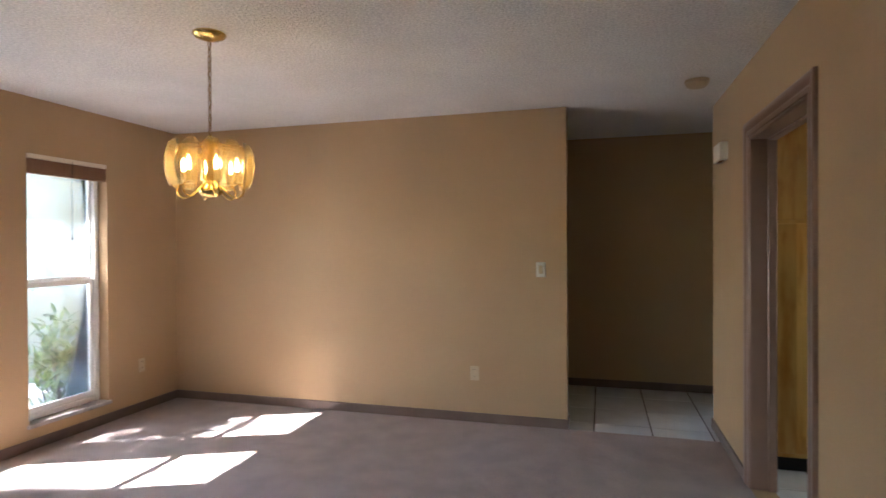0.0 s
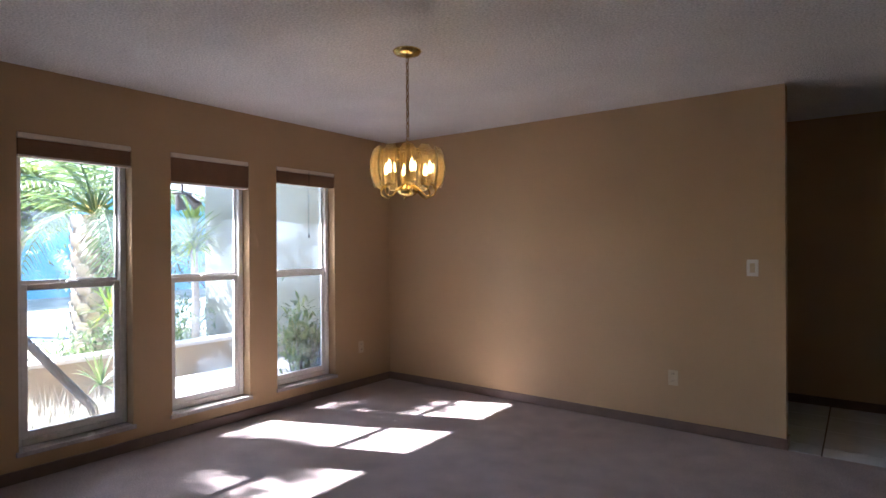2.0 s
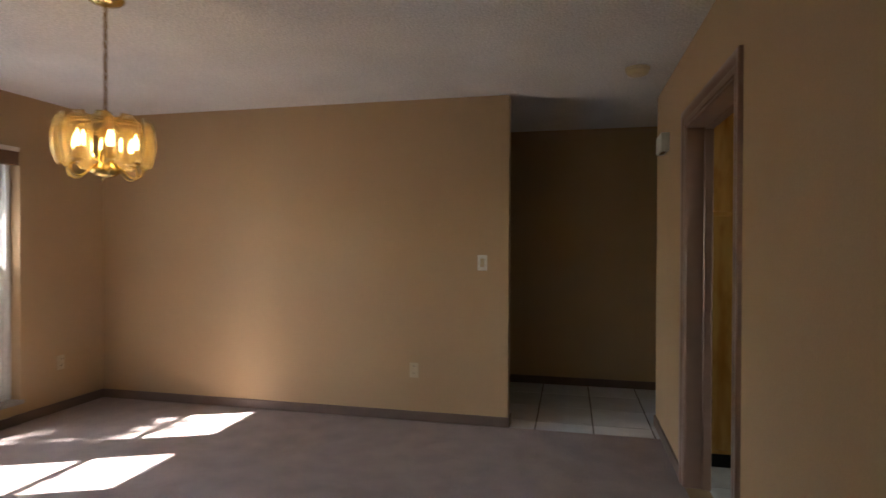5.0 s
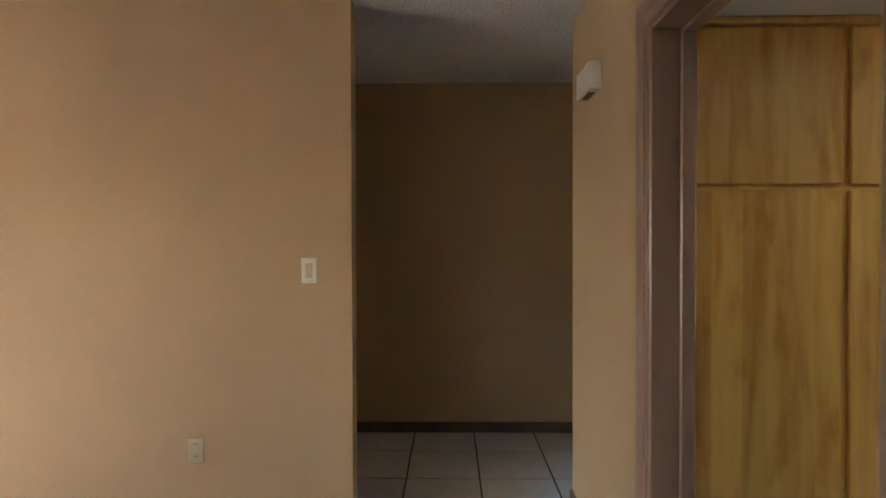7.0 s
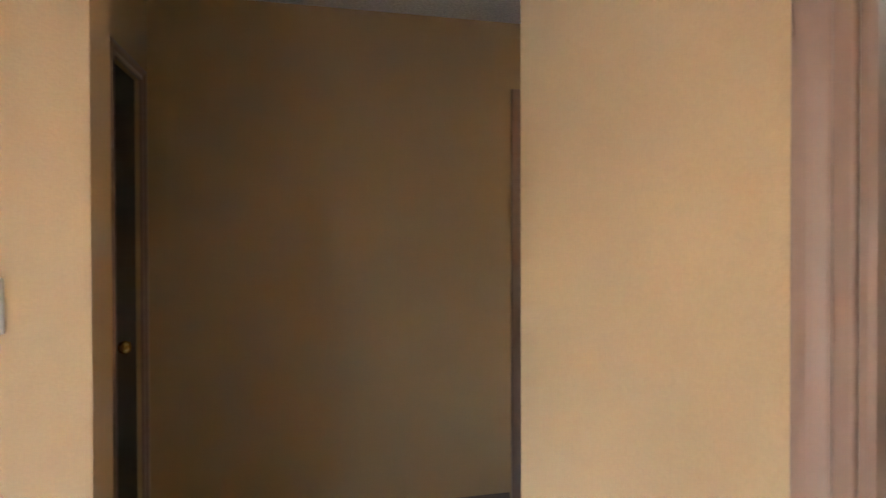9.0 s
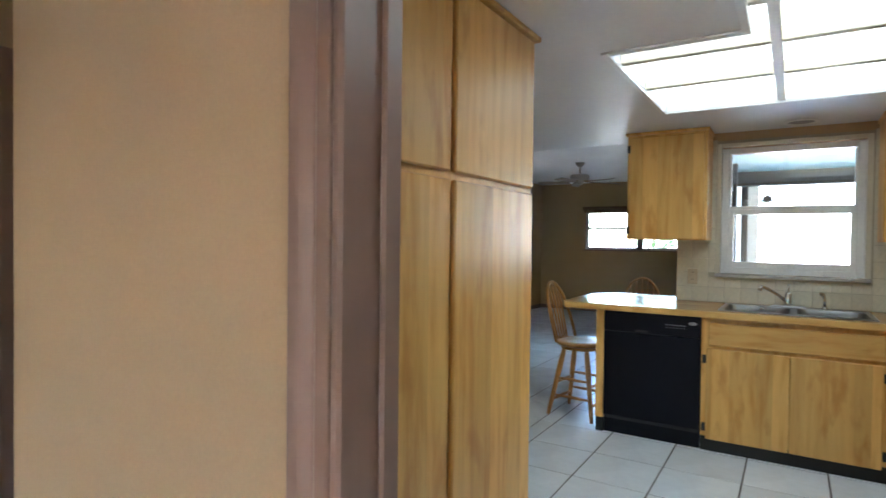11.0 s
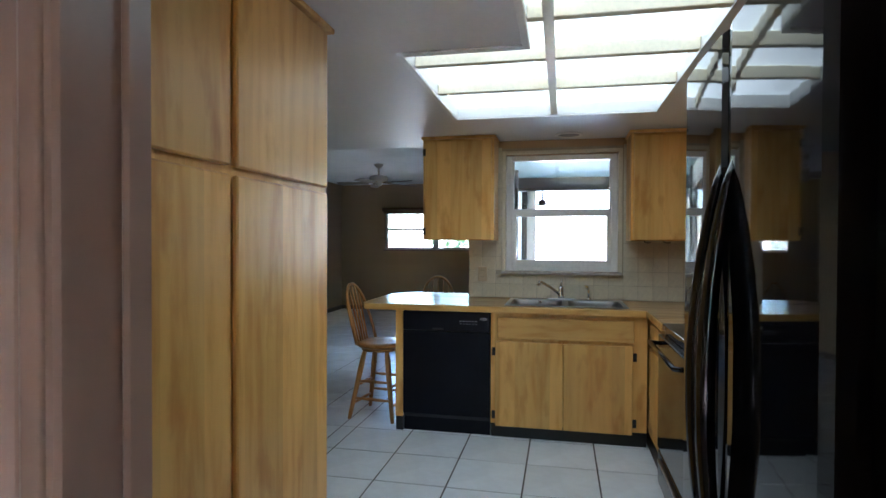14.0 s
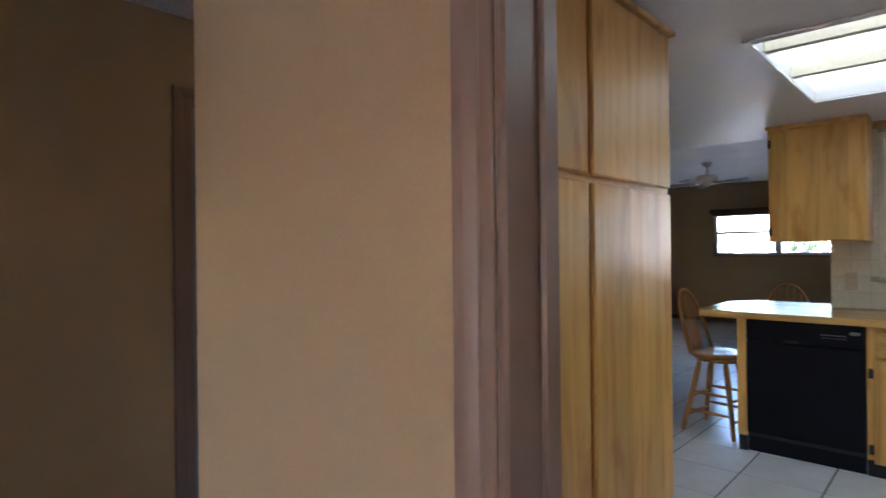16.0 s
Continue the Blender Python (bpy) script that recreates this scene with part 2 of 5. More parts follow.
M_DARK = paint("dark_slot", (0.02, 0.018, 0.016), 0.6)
M_SHADE = paint("brown_pleated_fabric", (0.26, 0.145, 0.085), 0.9, var=0.1, scale=20, bump=0.3, bscale=200)
M_RAIL = paint("pale_blind_rail", (0.74, 0.65, 0.55), 0.5, var=0.05)
M_STONE = paint("grey_marble_sill", (0.45, 0.41, 0.38), 0.25, var=0.2, scale=9, fine=0.1)
M_DOOR = paint("dark_brown_door_paint", (0.045, 0.028, 0.022), 0.4, var=0.15, scale=4, stretch=(6, 6, 1))
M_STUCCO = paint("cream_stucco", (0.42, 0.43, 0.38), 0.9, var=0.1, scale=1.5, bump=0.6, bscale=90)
# grey-green stucco with part of the tree's shade put into its colour
M_WING = paint("shade_darkened_stucco", (0.155, 0.165, 0.135), 0.9, var=0.12, scale=1.5, bump=0.6, bscale=90)
M_LOWWALL = paint("tan_stucco", (0.34, 0.29, 0.23), 0.9, var=0.12, scale=1.5, bump=0.6, bscale=90)
M_CAP = paint("white_wall_cap", (0.52, 0.51, 0.49), 0.7, var=0.08)
M_SOFFIT = paint("white_soffit", (0.62, 0.62, 0.6), 0.7, var=0.05)
M_GROUND = paint("pale_sandy_soil", (0.36, 0.34, 0.26), 0.95, var=0.35, scale=1.2, bump=0.8, bscale=18, fine=0.3, bdist=0.03)
# asphalt with the sky's blue reflection mixed into its base colour
M_ROAD = paint("sky_tinted_asphalt", (0.12, 0.155, 0.19), 0.8, var=0.2, scale=0.8, bump=0.4, bscale=60, fine=0.15)
M_PATIO = paint("pale_patio_concrete", (0.55, 0.54, 0.52), 0.8, var=0.1, scale=1.0, bump=0.3, bscale=40)
M_BLUE = paint("pale_blue_house_paint", (0.14, 0.37, 0.52), 0.8, var=0.08, scale=1.0, bump=0.2)
M_PORCH = paint("grey_porch_concrete", (0.2, 0.2, 0.2), 0.8, var=0.15, scale=1.0, bump=0.3, bscale=40)
# blue daylight on the porch ceiling is put into this colour
M_PCEIL = paint("blue_lit_porch_ceiling", (0.22, 0.37, 0.43), 0.6, var=0.06, scale=1.0)
M_BARK = paint("grey_palm_bark", (0.30, 0.25, 0.19), 0.9, var=0.3, scale=6, bump=0.8, bscale=40, fine=0.2, bdist=0.02)
M_BARKD = paint("dark_thin_bark", (0.045, 0.038, 0.034), 0.9, var=0.3, scale=8, bump=0.8, bscale=60)
M_PALM = leaf("palm_frond_green", (0.07, 0.13, 0.04), (0.2, 0.27, 0.09))
M_YUCCA = leaf("yucca_green", (0.06, 0.15, 0.02), (0.30, 0.38, 0.06))
M_SHRUB = leaf("shrub_green", (0.05, 0.10, 0.035), (0.2, 0.26, 0.1))
M_LIME = leaf("lime_green_leaves", (0.12, 0.2, 0.03), (0.34, 0.4, 0.08))
M_DRY = leaf("dry_straw_grass", (0.36, 0.34, 0.26), (0.64, 0.62, 0.54))
M_LAMPGREY = paint("grey_bronze_lamp_metal", (0.06, 0.055, 0.055), 0.5, metal=0.4)
M_FAN = paint("tan_enamel_fan", (0.44, 0.38, 0.30), 0.4, var=0.05)
M_BLADE = paint("brown_fan_blade", (0.24, 0.18, 0.13), 0.45, var=0.1)
M_GLASS = pane_glass("clear_window_glass", dust=0.042)
M_KGLASS = pane_glass("clean_double_window_glass", ior=1.95)
M_BULB = glow("candle_bulb_glow", (1.0, 0.66, 0.26), 2.2)
M_PANEL = glow("fluorescent_diffuser", (0.93, 1.0, 0.94), 0.078, mottle=0.16)
M_GREY = paint("grey_print", (0.25, 0.25, 0.26), 0.4)
# pale paint darkened so that the room past the door looks dim
M_BATH = paint("dimmed_pale_paint", (0.26, 0.24, 0.24), 0.5, var=0.05)


def amber_glass():
    m, nd, ln, p = shader("amber_bevelled_glass")
    p.inputs["Base Color"].default_value = (1.0, 0.88, 0.60, 1)
    p.inputs["Roughness"].default_value = 0.05
    p.inputs["Transmission Weight"].default_value = 0.8
    p.inputs["IOR"].default_value = 1.22
    tc, n, b = nd.new("ShaderNodeTexCoord"), nd.new("ShaderNodeTexNoise"), nd.new("ShaderNodeBump")
    n.inputs["Scale"].default_value = 35
    b.inputs["Strength"].default_value, b.inputs["Distance"].default_value = 0.12, 0.003
    ln.new(tc.outputs["Object"], n.inputs[0]), ln.new(n.outputs[0], b.inputs["Height"]), ln.new(b.outputs[0], p.inputs["Normal"])
    return m


M_AMBER = amber_glass()

# ---------------- mesh helpers ----------------
PLACE = {}


def box(bm, x0, x1, y0, y1, z0, z1, bevel=0.0, seg=1):
    co = [(x, y, z) for x in (x0, x1) for y in (y0, y1) for z in (z0, z1)]
    v = [bm.verts.new(c) for c in co]
    fs = [bm.faces.new([v[i] for i in f]) for f in ((0, 1, 3, 2), (4, 6, 7, 5), (0, 4, 5, 1), (2, 3, 7, 6), (0, 2, 6, 4), (1, 5, 7, 3))]
    if bevel:
        es = {e for f in fs for e in f.edges}
        bmesh.ops.bevel(bm, geom=list(es), offset=bevel, segments=seg, affect="EDGES", profile=0.5)
    return bm


def B(*a, **k):
    return box(bmesh.new(), *a, **k)


def boxes(*rows, bevel=0.0):
    bm = bmesh.new()
    for r in rows:
        box(bm, *r, bevel=bevel)
    return bm


def tube(bm, pts, r, n=8, closed=False):
    """A round bar along points; r is one radius or one for each point."""
    pts = [Vector(p) for p in pts]
    rs = r if isinstance(r, (list, tuple)) else [r] * len(pts)
    rings, up = [], None
    for i, p in enumerate(pts):
        a = pts[(i - 1) % len(pts)] if (closed or i) else pts[0]
        b = pts[(i + 1) % len(pts)] if (closed or i < len(pts) - 1) else pts[-1]
        d = (b - a).normalized()
        if up is None:
            up = Vector((0, 0, 1)) if abs(d.z) < 0.9 else Vector((1, 0, 0))
        s = d.cross(up).normalized()
        up = s.cross(d).normalized()
        rings.append([bm.verts.new(p + rs[i] * (math.cos(2 * math.pi * k / n) * s + math.sin(2 * math.pi * k / n) * up)) for k in range(n)])
    m = len(rings)
    for i in range(m if closed else m - 1):
        q, w = rings[i], rings[(i + 1) % m]
        for k in range(n):
            f = bm.faces.new((q[k], q[(k + 1) % n], w[(k + 1) % n], w[k]))
            f.smooth = True
    if not closed:
        bm.faces.new(rings[0]), bm.faces.new(rings[-1][::-1])
    return bm


def lathe(bm, prof, at=(0, 0, 0), n=24):
    """Turned about the vertical through at; prof: (radius, height) from one end to the other."""
    at = Vector(at)
    rings = [[bm.verts.new(at + Vector((r * math.cos(2 * math.pi * k / n), r * math.sin(2 * math.pi * k / n), z))) for k in range(n)] for r, z in prof]
    for q, w in zip(rings, rings[1:]):
        for k in range(n):
            f = bm.faces.new((q[k], q[(k + 1) % n], w[(k + 1) % n], w[k]))
            f.smooth = True
    bm.faces.new(rings[0]), bm.faces.new(rings[-1])
    return bm


def slab(bm, outline, z0, z1):
    """An upright prism over a flat outline."""
    lo, hi = [bm.verts.new((x, y, z0)) for x, y in outline], [bm.verts.new((x, y, z1)) for x, y in outline]
    n = len(outline)
    bm.faces.new(lo[::-1]), bm.faces.new(hi)
    for k in range(n):
        bm.faces.new((lo[k], lo[(k + 1) % n], hi[(k + 1) % n], hi[k]))
    return bm


def mesh_of(name, bm, mat):
    bmesh.ops.recalc_face_normals(bm, faces=bm.faces)
    me = bpy.data.meshes.new(name)
    bm.to_mesh(me)
    bm.free()
    me.materials.append(mat)
    return me


def thing(name, at, label, category, group="", kind=""):
    """An Empty at a thing's base."""
    ob = tagged(new(name), label, category, group, kind)
    ob.location = at
    ob.empty_display_size = 0.05
    PLACE[ob] = Vector(at)
    return ob


def part(name, bm, mat, parent, label=""):
    """One mesh, given in the world's metres, under a thing or a part."""
    bm.transform(Matrix.Translation(-PLACE[parent]))
    ob = tagged(new(name, mesh_of(name, bm, mat)), label)
    ob.parent = parent
    PLACE[ob] = PLACE[parent]
    return ob


def solid(name, bm, mat, label, category, group="", kind=""):
    """A thing that is one mesh, in the world's metres."""
    ob = tagged(new(name, mesh_of(name, bm, mat)), label, category, group, kind)
    PLACE[ob] = Vector((0, 0, 0))
    return ob


def setting(name, bm, mat, label="", category="wall"):
    return solid(name, bm, mat, label, category, kind="structure")


def wall_bm(axis, c0, c1, a0, a1, z0, z1, holes=()):
    """A wall of thickness c0..c1 along x or y from a0 to a1, with holes (a, b, low, high)."""
    bm = bmesh.new()
    cuts = sorted({a0, a1, *[h[0] for h in holes], *[h[1] for h in holes]})
    for u, v in zip(cuts, cuts[1:]):
        zs = [(z0, z1)]
        for ha, hb, hl, hh in holes:
            if ha <= u and v <= hb:
                zs = [(z0, hl), (hh, z1)]
        for l, h in zs:
            if h - l > 1e-4:
                box(bm, *((u, v, c0, c1) if axis == "x" else (c0, c1, u, v)), l, h)
    bmesh.ops.remove_doubles(bm, verts=bm.verts, dist=1e-5)
    return bm


# ---------------- structure ----------------
H, KH, FN = 2.467, 2.16, 2.93
WINS = [(-3.25, -2.6), (-2.330, -1.686), (-1.419, -0.763)]
WL, WT = 0.15, 2.075
setting("floor_carpet", B(-0.2, 4.66, -8.0, 0.0, -0.12, 0.0), M_CARPET, "pinkish beige cut-pile carpet over the dining room", "carpet")
setting("wall_west", wall_bm("y", -0.2, 0.0, -8.0, 0.12, -0.4, H + 0.2, [(a, b, WL, WT) for a, b in WINS]), M_WALL, "tan painted wall with three tall windows")
setting("wall_north", B(0.0, 3.58, 0.0, 0.12, -0.1, H), M_WALL, "tan painted dining room wall with a switch")
setting("wall_hall_west", wall_bm("y", 3.195, 3.315, 0.12, 1.52, -0.1, H, [(0.955, 1.275, 0.0, 2.04)]), M_WALL, "tan painted wall of the hall")
setting("wall_hall_north", wall_bm("x", 1.40, 1.52, 3.315, 6.5, -0.1, H, [(5.10, 5.88, 0.0, 2.04)]), M_WALL, "tan painted end wall of the hall")
KD0, KD1, KDH = -1.76, -0.79, 2.03
setting("wall_kitchen", wall_bm("y", 4.66, 4.785, -8.0, 0.325, -0.1, H, [(KD0, KD1, 0.0, KDH)]), M_WALL, "tan painted wall with the kitchen doorway")
setting("wall_hall_south", B(4.785, 6.5, 0.205, 0.325, -0.1, H), M_WALL, "tan painted wall behind the pantry")
setting("wall_hall_east", B(6.5, 6.62, 0.205, FN, -0.1, H), M_WALL, "tan painted wall closing the hall")
# the opening holds an unseen window, added as a light source
setting("wall_south", wall_bm("x", -8.12, -8.0, 0.0, 4.66, -0.1, H, [(0.15, 0.75, 0.85, 2.15)]), M_WALL, "tan painted wall behind the dining room")
setting("wall_closet", boxes((2.4, 3.195, 0.75, 0.87, -0.1, H), (2.3, 2.4, 0.75, 1.52, -0.1, H), (2.4, 3.195, 1.40, 1.52, -0.1, H)), M_WALL, "tan closet walls behind the narrow door")
setting("ceiling_dining", boxes((-0.2, 4.785, -8.12, 0.12, H, H + 0.15), (2.3, 6.62, 0.12, 1.52, H, H + 0.15)), M_CEIL, "white textured ceiling", "ceiling")

# kitchen shell
SX = 8.61
KS = -2.56
KW = (-1.795, -0.935, 1.125, 2.05)
setting("wall_sink", wall_bm("y", SX, SX + 0.15, KS - 0.15, -0.637, -0.1, H, [KW]), M_WALL, "cream wall behind the sink with a window")
setting("wall_range", B(4.785, SX, KS - 0.15, KS, -0.1, H), M_WALL, "tan wall behind range and refrigerator")
LX0, LX1, LXN, LY0, LY1, LYS = 6.46, 7.71, 5.25, -1.93, -0.706, -1.24
kc = bmesh.new()
kxs, kys = [4.785, LXN, LX0, 6.62, LX1, 8.76], [KS, LY0, LYS, LY1, 0.205, FN]
for xa, xb in zip(kxs, kxs[1:]):
    for ya, yb in zip(kys, kys[1:]):
        mx, my = (xa + xb) / 2, (ya + yb) / 2
        lit = LY0 < my < LY1 and LXN < mx < LX1 and (mx > LX0 or my < LYS)
        if not lit and (my < 0.205 or mx > 6.62):
            box(kc, xa, xb, ya, yb, KH, KH + 0.03)
bmesh.ops.remove_doubles(kc, verts=kc.verts, dist=1e-5)
setting("ceiling_kitchen", kc, M_KCEIL, "white kitchen ceiling with an L-shaped light well", "ceiling")
well = boxes((LXN - 0.02, LX1 + 0.02, LY0 - 0.02, LY0, KH + 0.03, H - 0.03), (LX1, LX1 + 0.02, LY0, LY1, KH + 0.03, H - 0.03),
             (LX0, LX1 + 0.02, LY1, LY1 + 0.02, KH + 0.03, H - 0.03), (LX0 - 0.02, LX0, LYS, LY1 + 0.02, KH + 0.03, H - 0.03),
             (LXN, LX0 - 0.02, LYS, LYS + 0.02, KH + 0.03, H - 0.03), (LXN - 0.02, LXN, LY0, LYS + 0.02, KH + 0.03, H - 0.03))
setting("ceiling_light_well", well, M_KCEIL, "white sides of the light well", "ceiling")
setting("ceiling_upper", boxes((4.785, 8.76, KS - 0.15, 0.205, H, H + 0.15), (6.62, 8.76, 0.205, FN + 0.15, H, H + 0.15)), M_KCEIL, "upper ceiling over the light well", "ceiling")
setting("ceiling_soffit", B(8.73, 8.76, -0.637, FN, KH + 0.03, H), M_KCEIL, "step between the kitchen and family room ceilings", "ceiling")
FX = 14.7
setting("wall_family_north", B(8.12, FX + 0.15, FN, FN + 0.15, -0.1, H), M_WALL, "tan wall of the family room")
setting("wall_kitchen_north", B(6.5, 8.12, FN, FN + 0.15, -0.1, H), M_WALL, "tan wall closing the breakfast area")
FW = [(0.02, 2.03, 1.19, 1.93)]
setting("wall_family_east", wall_bm("y", FX, FX + 0.15, -0.637, FN, -0.1, H, FW), M_WALL, "tan far wall of the family room with a wide window")
setting("wall_family_south", wall_bm("x", -0.757, -0.637, SX + 0.15, FX + 0.15, -0.1, H + 0.1, [(9.6, 11.4, 0.0, 2.03)]), M_STUCCO, "pale outside wall between family room and porch")
setting("ceiling_family", B(8.76, FX + 0.15, -0.637, FN + 0.15, H, H + 0.15), M_CEIL, "white family room ceiling", "ceiling")
setting("floor_slab", boxes((4.66, FX + 0.15, -2.71, FN + 0.15, -0.15, -0.003), (2.3, 4.66, 0.0, 1.52, -0.15, -0.003)), M_GROUT, "dark grout bed under the floor tiles", "floor")

# bath beyond the hall door; its unseen window opening is added to light the hall
setting("wall_bath", boxes((4.80, 4.90, 1.52, 3.4, -0.1, H), (6.3, 6.4, 1.52, FN, -0.1, H)), M_BATH, "pale wall beyond the hall, coloured darker to look dim")
setting("wall_bath_north", wall_bm("x", 3.4, 3.5, 4.80, 6.4, -0.1, H, [(5.0, 5.9, 1.0, 1.95)]), M_BATH, "dimmed pale wall with an unseen opening added to light the hall")
setting("ceiling_bath", B(4.80, 6.4, 1.52, 3.5, H, H + 0.1), M_CEIL, "white ceiling beyond the hall door", "ceiling")
setting("floor_bath", B(4.80, 6.4, 1.52, 3.5, -0.12, -0.005), M_TILE, "white floor beyond the hall door", "floor")


def skirting(name, rows):
    """Boards with a rounded top edge, each (x0, x1, y0, y1)."""
    bm = bmesh.new()
    for x0, x1, y0, y1 in rows:
        box(bm, x0, x1, y0, y1, 0.0, 0.075, bevel=0.004)
    return setting(name, bm, M_BASE, "dark brown painted baseboard", "baseboard")


skirting("baseboard_west", [(0.0, 0.014, -8.0, -0.014)])
skirting("baseboard_north", [(0.0, 3.58, -0.014, 0.0)])
skirting("baseboard_end", [(3.58, 3.594, -0.014, 0.12)])
skirting("baseboard_hall_north", [(3.315, 5.0, 1.386, 1.40)])
skirting("baseboard_hall_west", [(3.315, 3.329, 0.12, 0.89)])
skirting("baseboard_kitchen_wall", [(4.646, 4.66, KD1 + 0.085, 0.325), (4.646, 4.66, -8.0, KD0 - 0.085)])
skirting("baseboard_family", [(FX - 0.014, FX, -0.637, FN), (8.12, FX - 0.014, FN - 0.014, FN)])


def casing_profile(bm, x, sgn, u0, u1, axis, z1, w=0.085):
    """A moulded, mitred door casing round an opening u0..u1, on the face at x, standing out by sgn."""
    prof = [(0.0, 0.0), (0.0, 0.007)]
    prof += [(0.005 - 0.005 * math.cos(a), 0.007 + 0.005 * math.sin(a)) for a in (0.5, 1.0, 1.57)]
    prof += [(w * 0.30, 0.0125), (w * 0.36, 0.0105), (w * 0.42, 0.011)]
    prof += [(w * (0.42 + 0.36 * t), 0.011 + 0.008 * math.sin(t * math.pi / 2)) for t in (0.25, 0.5, 0.75, 1.0)]
    prof += [(w - 0.006 + 0.006 * math.sin(a), 0.013 + 0.006 * math.cos(a)) for a in (0.0, 0.5, 1.0, 1.57)]
    prof += [(w, 0.0)]
    rings = []
    for o, d in prof:
        c = x + sgn * d
        run = [(u0 - o, 0.0), (u0 - o, z1 + o), (u1 + o, z1 + o), (u1 + o, 0.0)]
        rings.append([bm.verts.new((c, u, z) if axis == "y" else (u, c, z)) for u, z in run])
    for q, r in zip(rings, rings[1:]):
        for k in range(3):
            bm.faces.new((q[k], q[k + 1], r[k + 1], r[k]))
    return bm


door1 = thing("door_1", (4.73, -1.23, 0), "open kitchen doorway with brown stepped wooden casing", "doorway", kind="structure")
part("casing", casing_profile(bmesh.new(), 4.66, -1, KD0, KD1, "y", KDH), M_TRIM, door1)
part("casing", casing_profile(bmesh.new(), 4.785, 1, KD0, KD1, "y", KDH), M_TRIM, door1)
part("jamb", boxes((4.652, 4.792, KD1 - 0.02, KD1 + 0.002, 0, KDH), (4.652, 4.792, KD0 - 0.002, KD0 + 0.02, 0, KDH), (4.652, 4.792, KD0 + 0.02, KD1 - 0.02, KDH - 0.02, KDH + 0.002), bevel=0.006), M_TRIM, door1)
part("door_stop", boxes((4.744, 4.793, KD1 - 0.032, KD1 - 0.02, 0, KDH - 0.02), (4.744, 4.793, KD0 + 0.02, KD0 + 0.032, 0, KDH - 0.02), (4.744, 4.793, KD0 + 0.032, KD1 - 0.032, KDH - 0.032, KDH - 0.02), bevel=0.005), M_TRIM, door1)

door2 = thing("door_2", (3.3, 1.115, 0), "closed narrow dark brown closet door with a brass knob", "door", kind="structure")
part("casing", casing_profile(bmesh.new(), 3.315, 1, 0.955, 1.275, "y", 2.04, 0.05), M_TRIM, door2)
leaf2 = part("door_panel", B(3.265, 3.30, 0.958, 1.272, 0.01, 2.037, bevel=0.003), M_DOOR, door2)
kn = bmesh.new()
lathe(kn, [(0.001, 0.06), (0.018, 0.055), (0.026, 0.038), (0.02, 0.02), (0.01, 0.014), (0.01, 0.006), (0.028, 0.004), (0.028, 0.0)])
kn.transform(pose(3.301, 1.0, 0.96, 0, 90, 0))
part("knob", kn, M_BRASS, leaf2, "round brass knob")

door3 = thing("door_3", (5.46, 1.46, 0), "open doorway with dark brown casing and a pale inner jamb", "doorway", kind="structure")
part("casing", casing_profile(bmesh.new(), 1.40, -1, 5.10, 5.88, "x", 2.04, 0.09), M_TRIM, door3)
part("jamb", boxes((5.098, 5.125, 1.405, 1.53, 0, 2.04), (5.86, 5.882, 1.405, 1.53, 0, 2.04), (5.125, 5.86, 1.405, 1.53, 2.02, 2.042)), M_BATH, door3, "pale jamb, coloured darker to look dim")

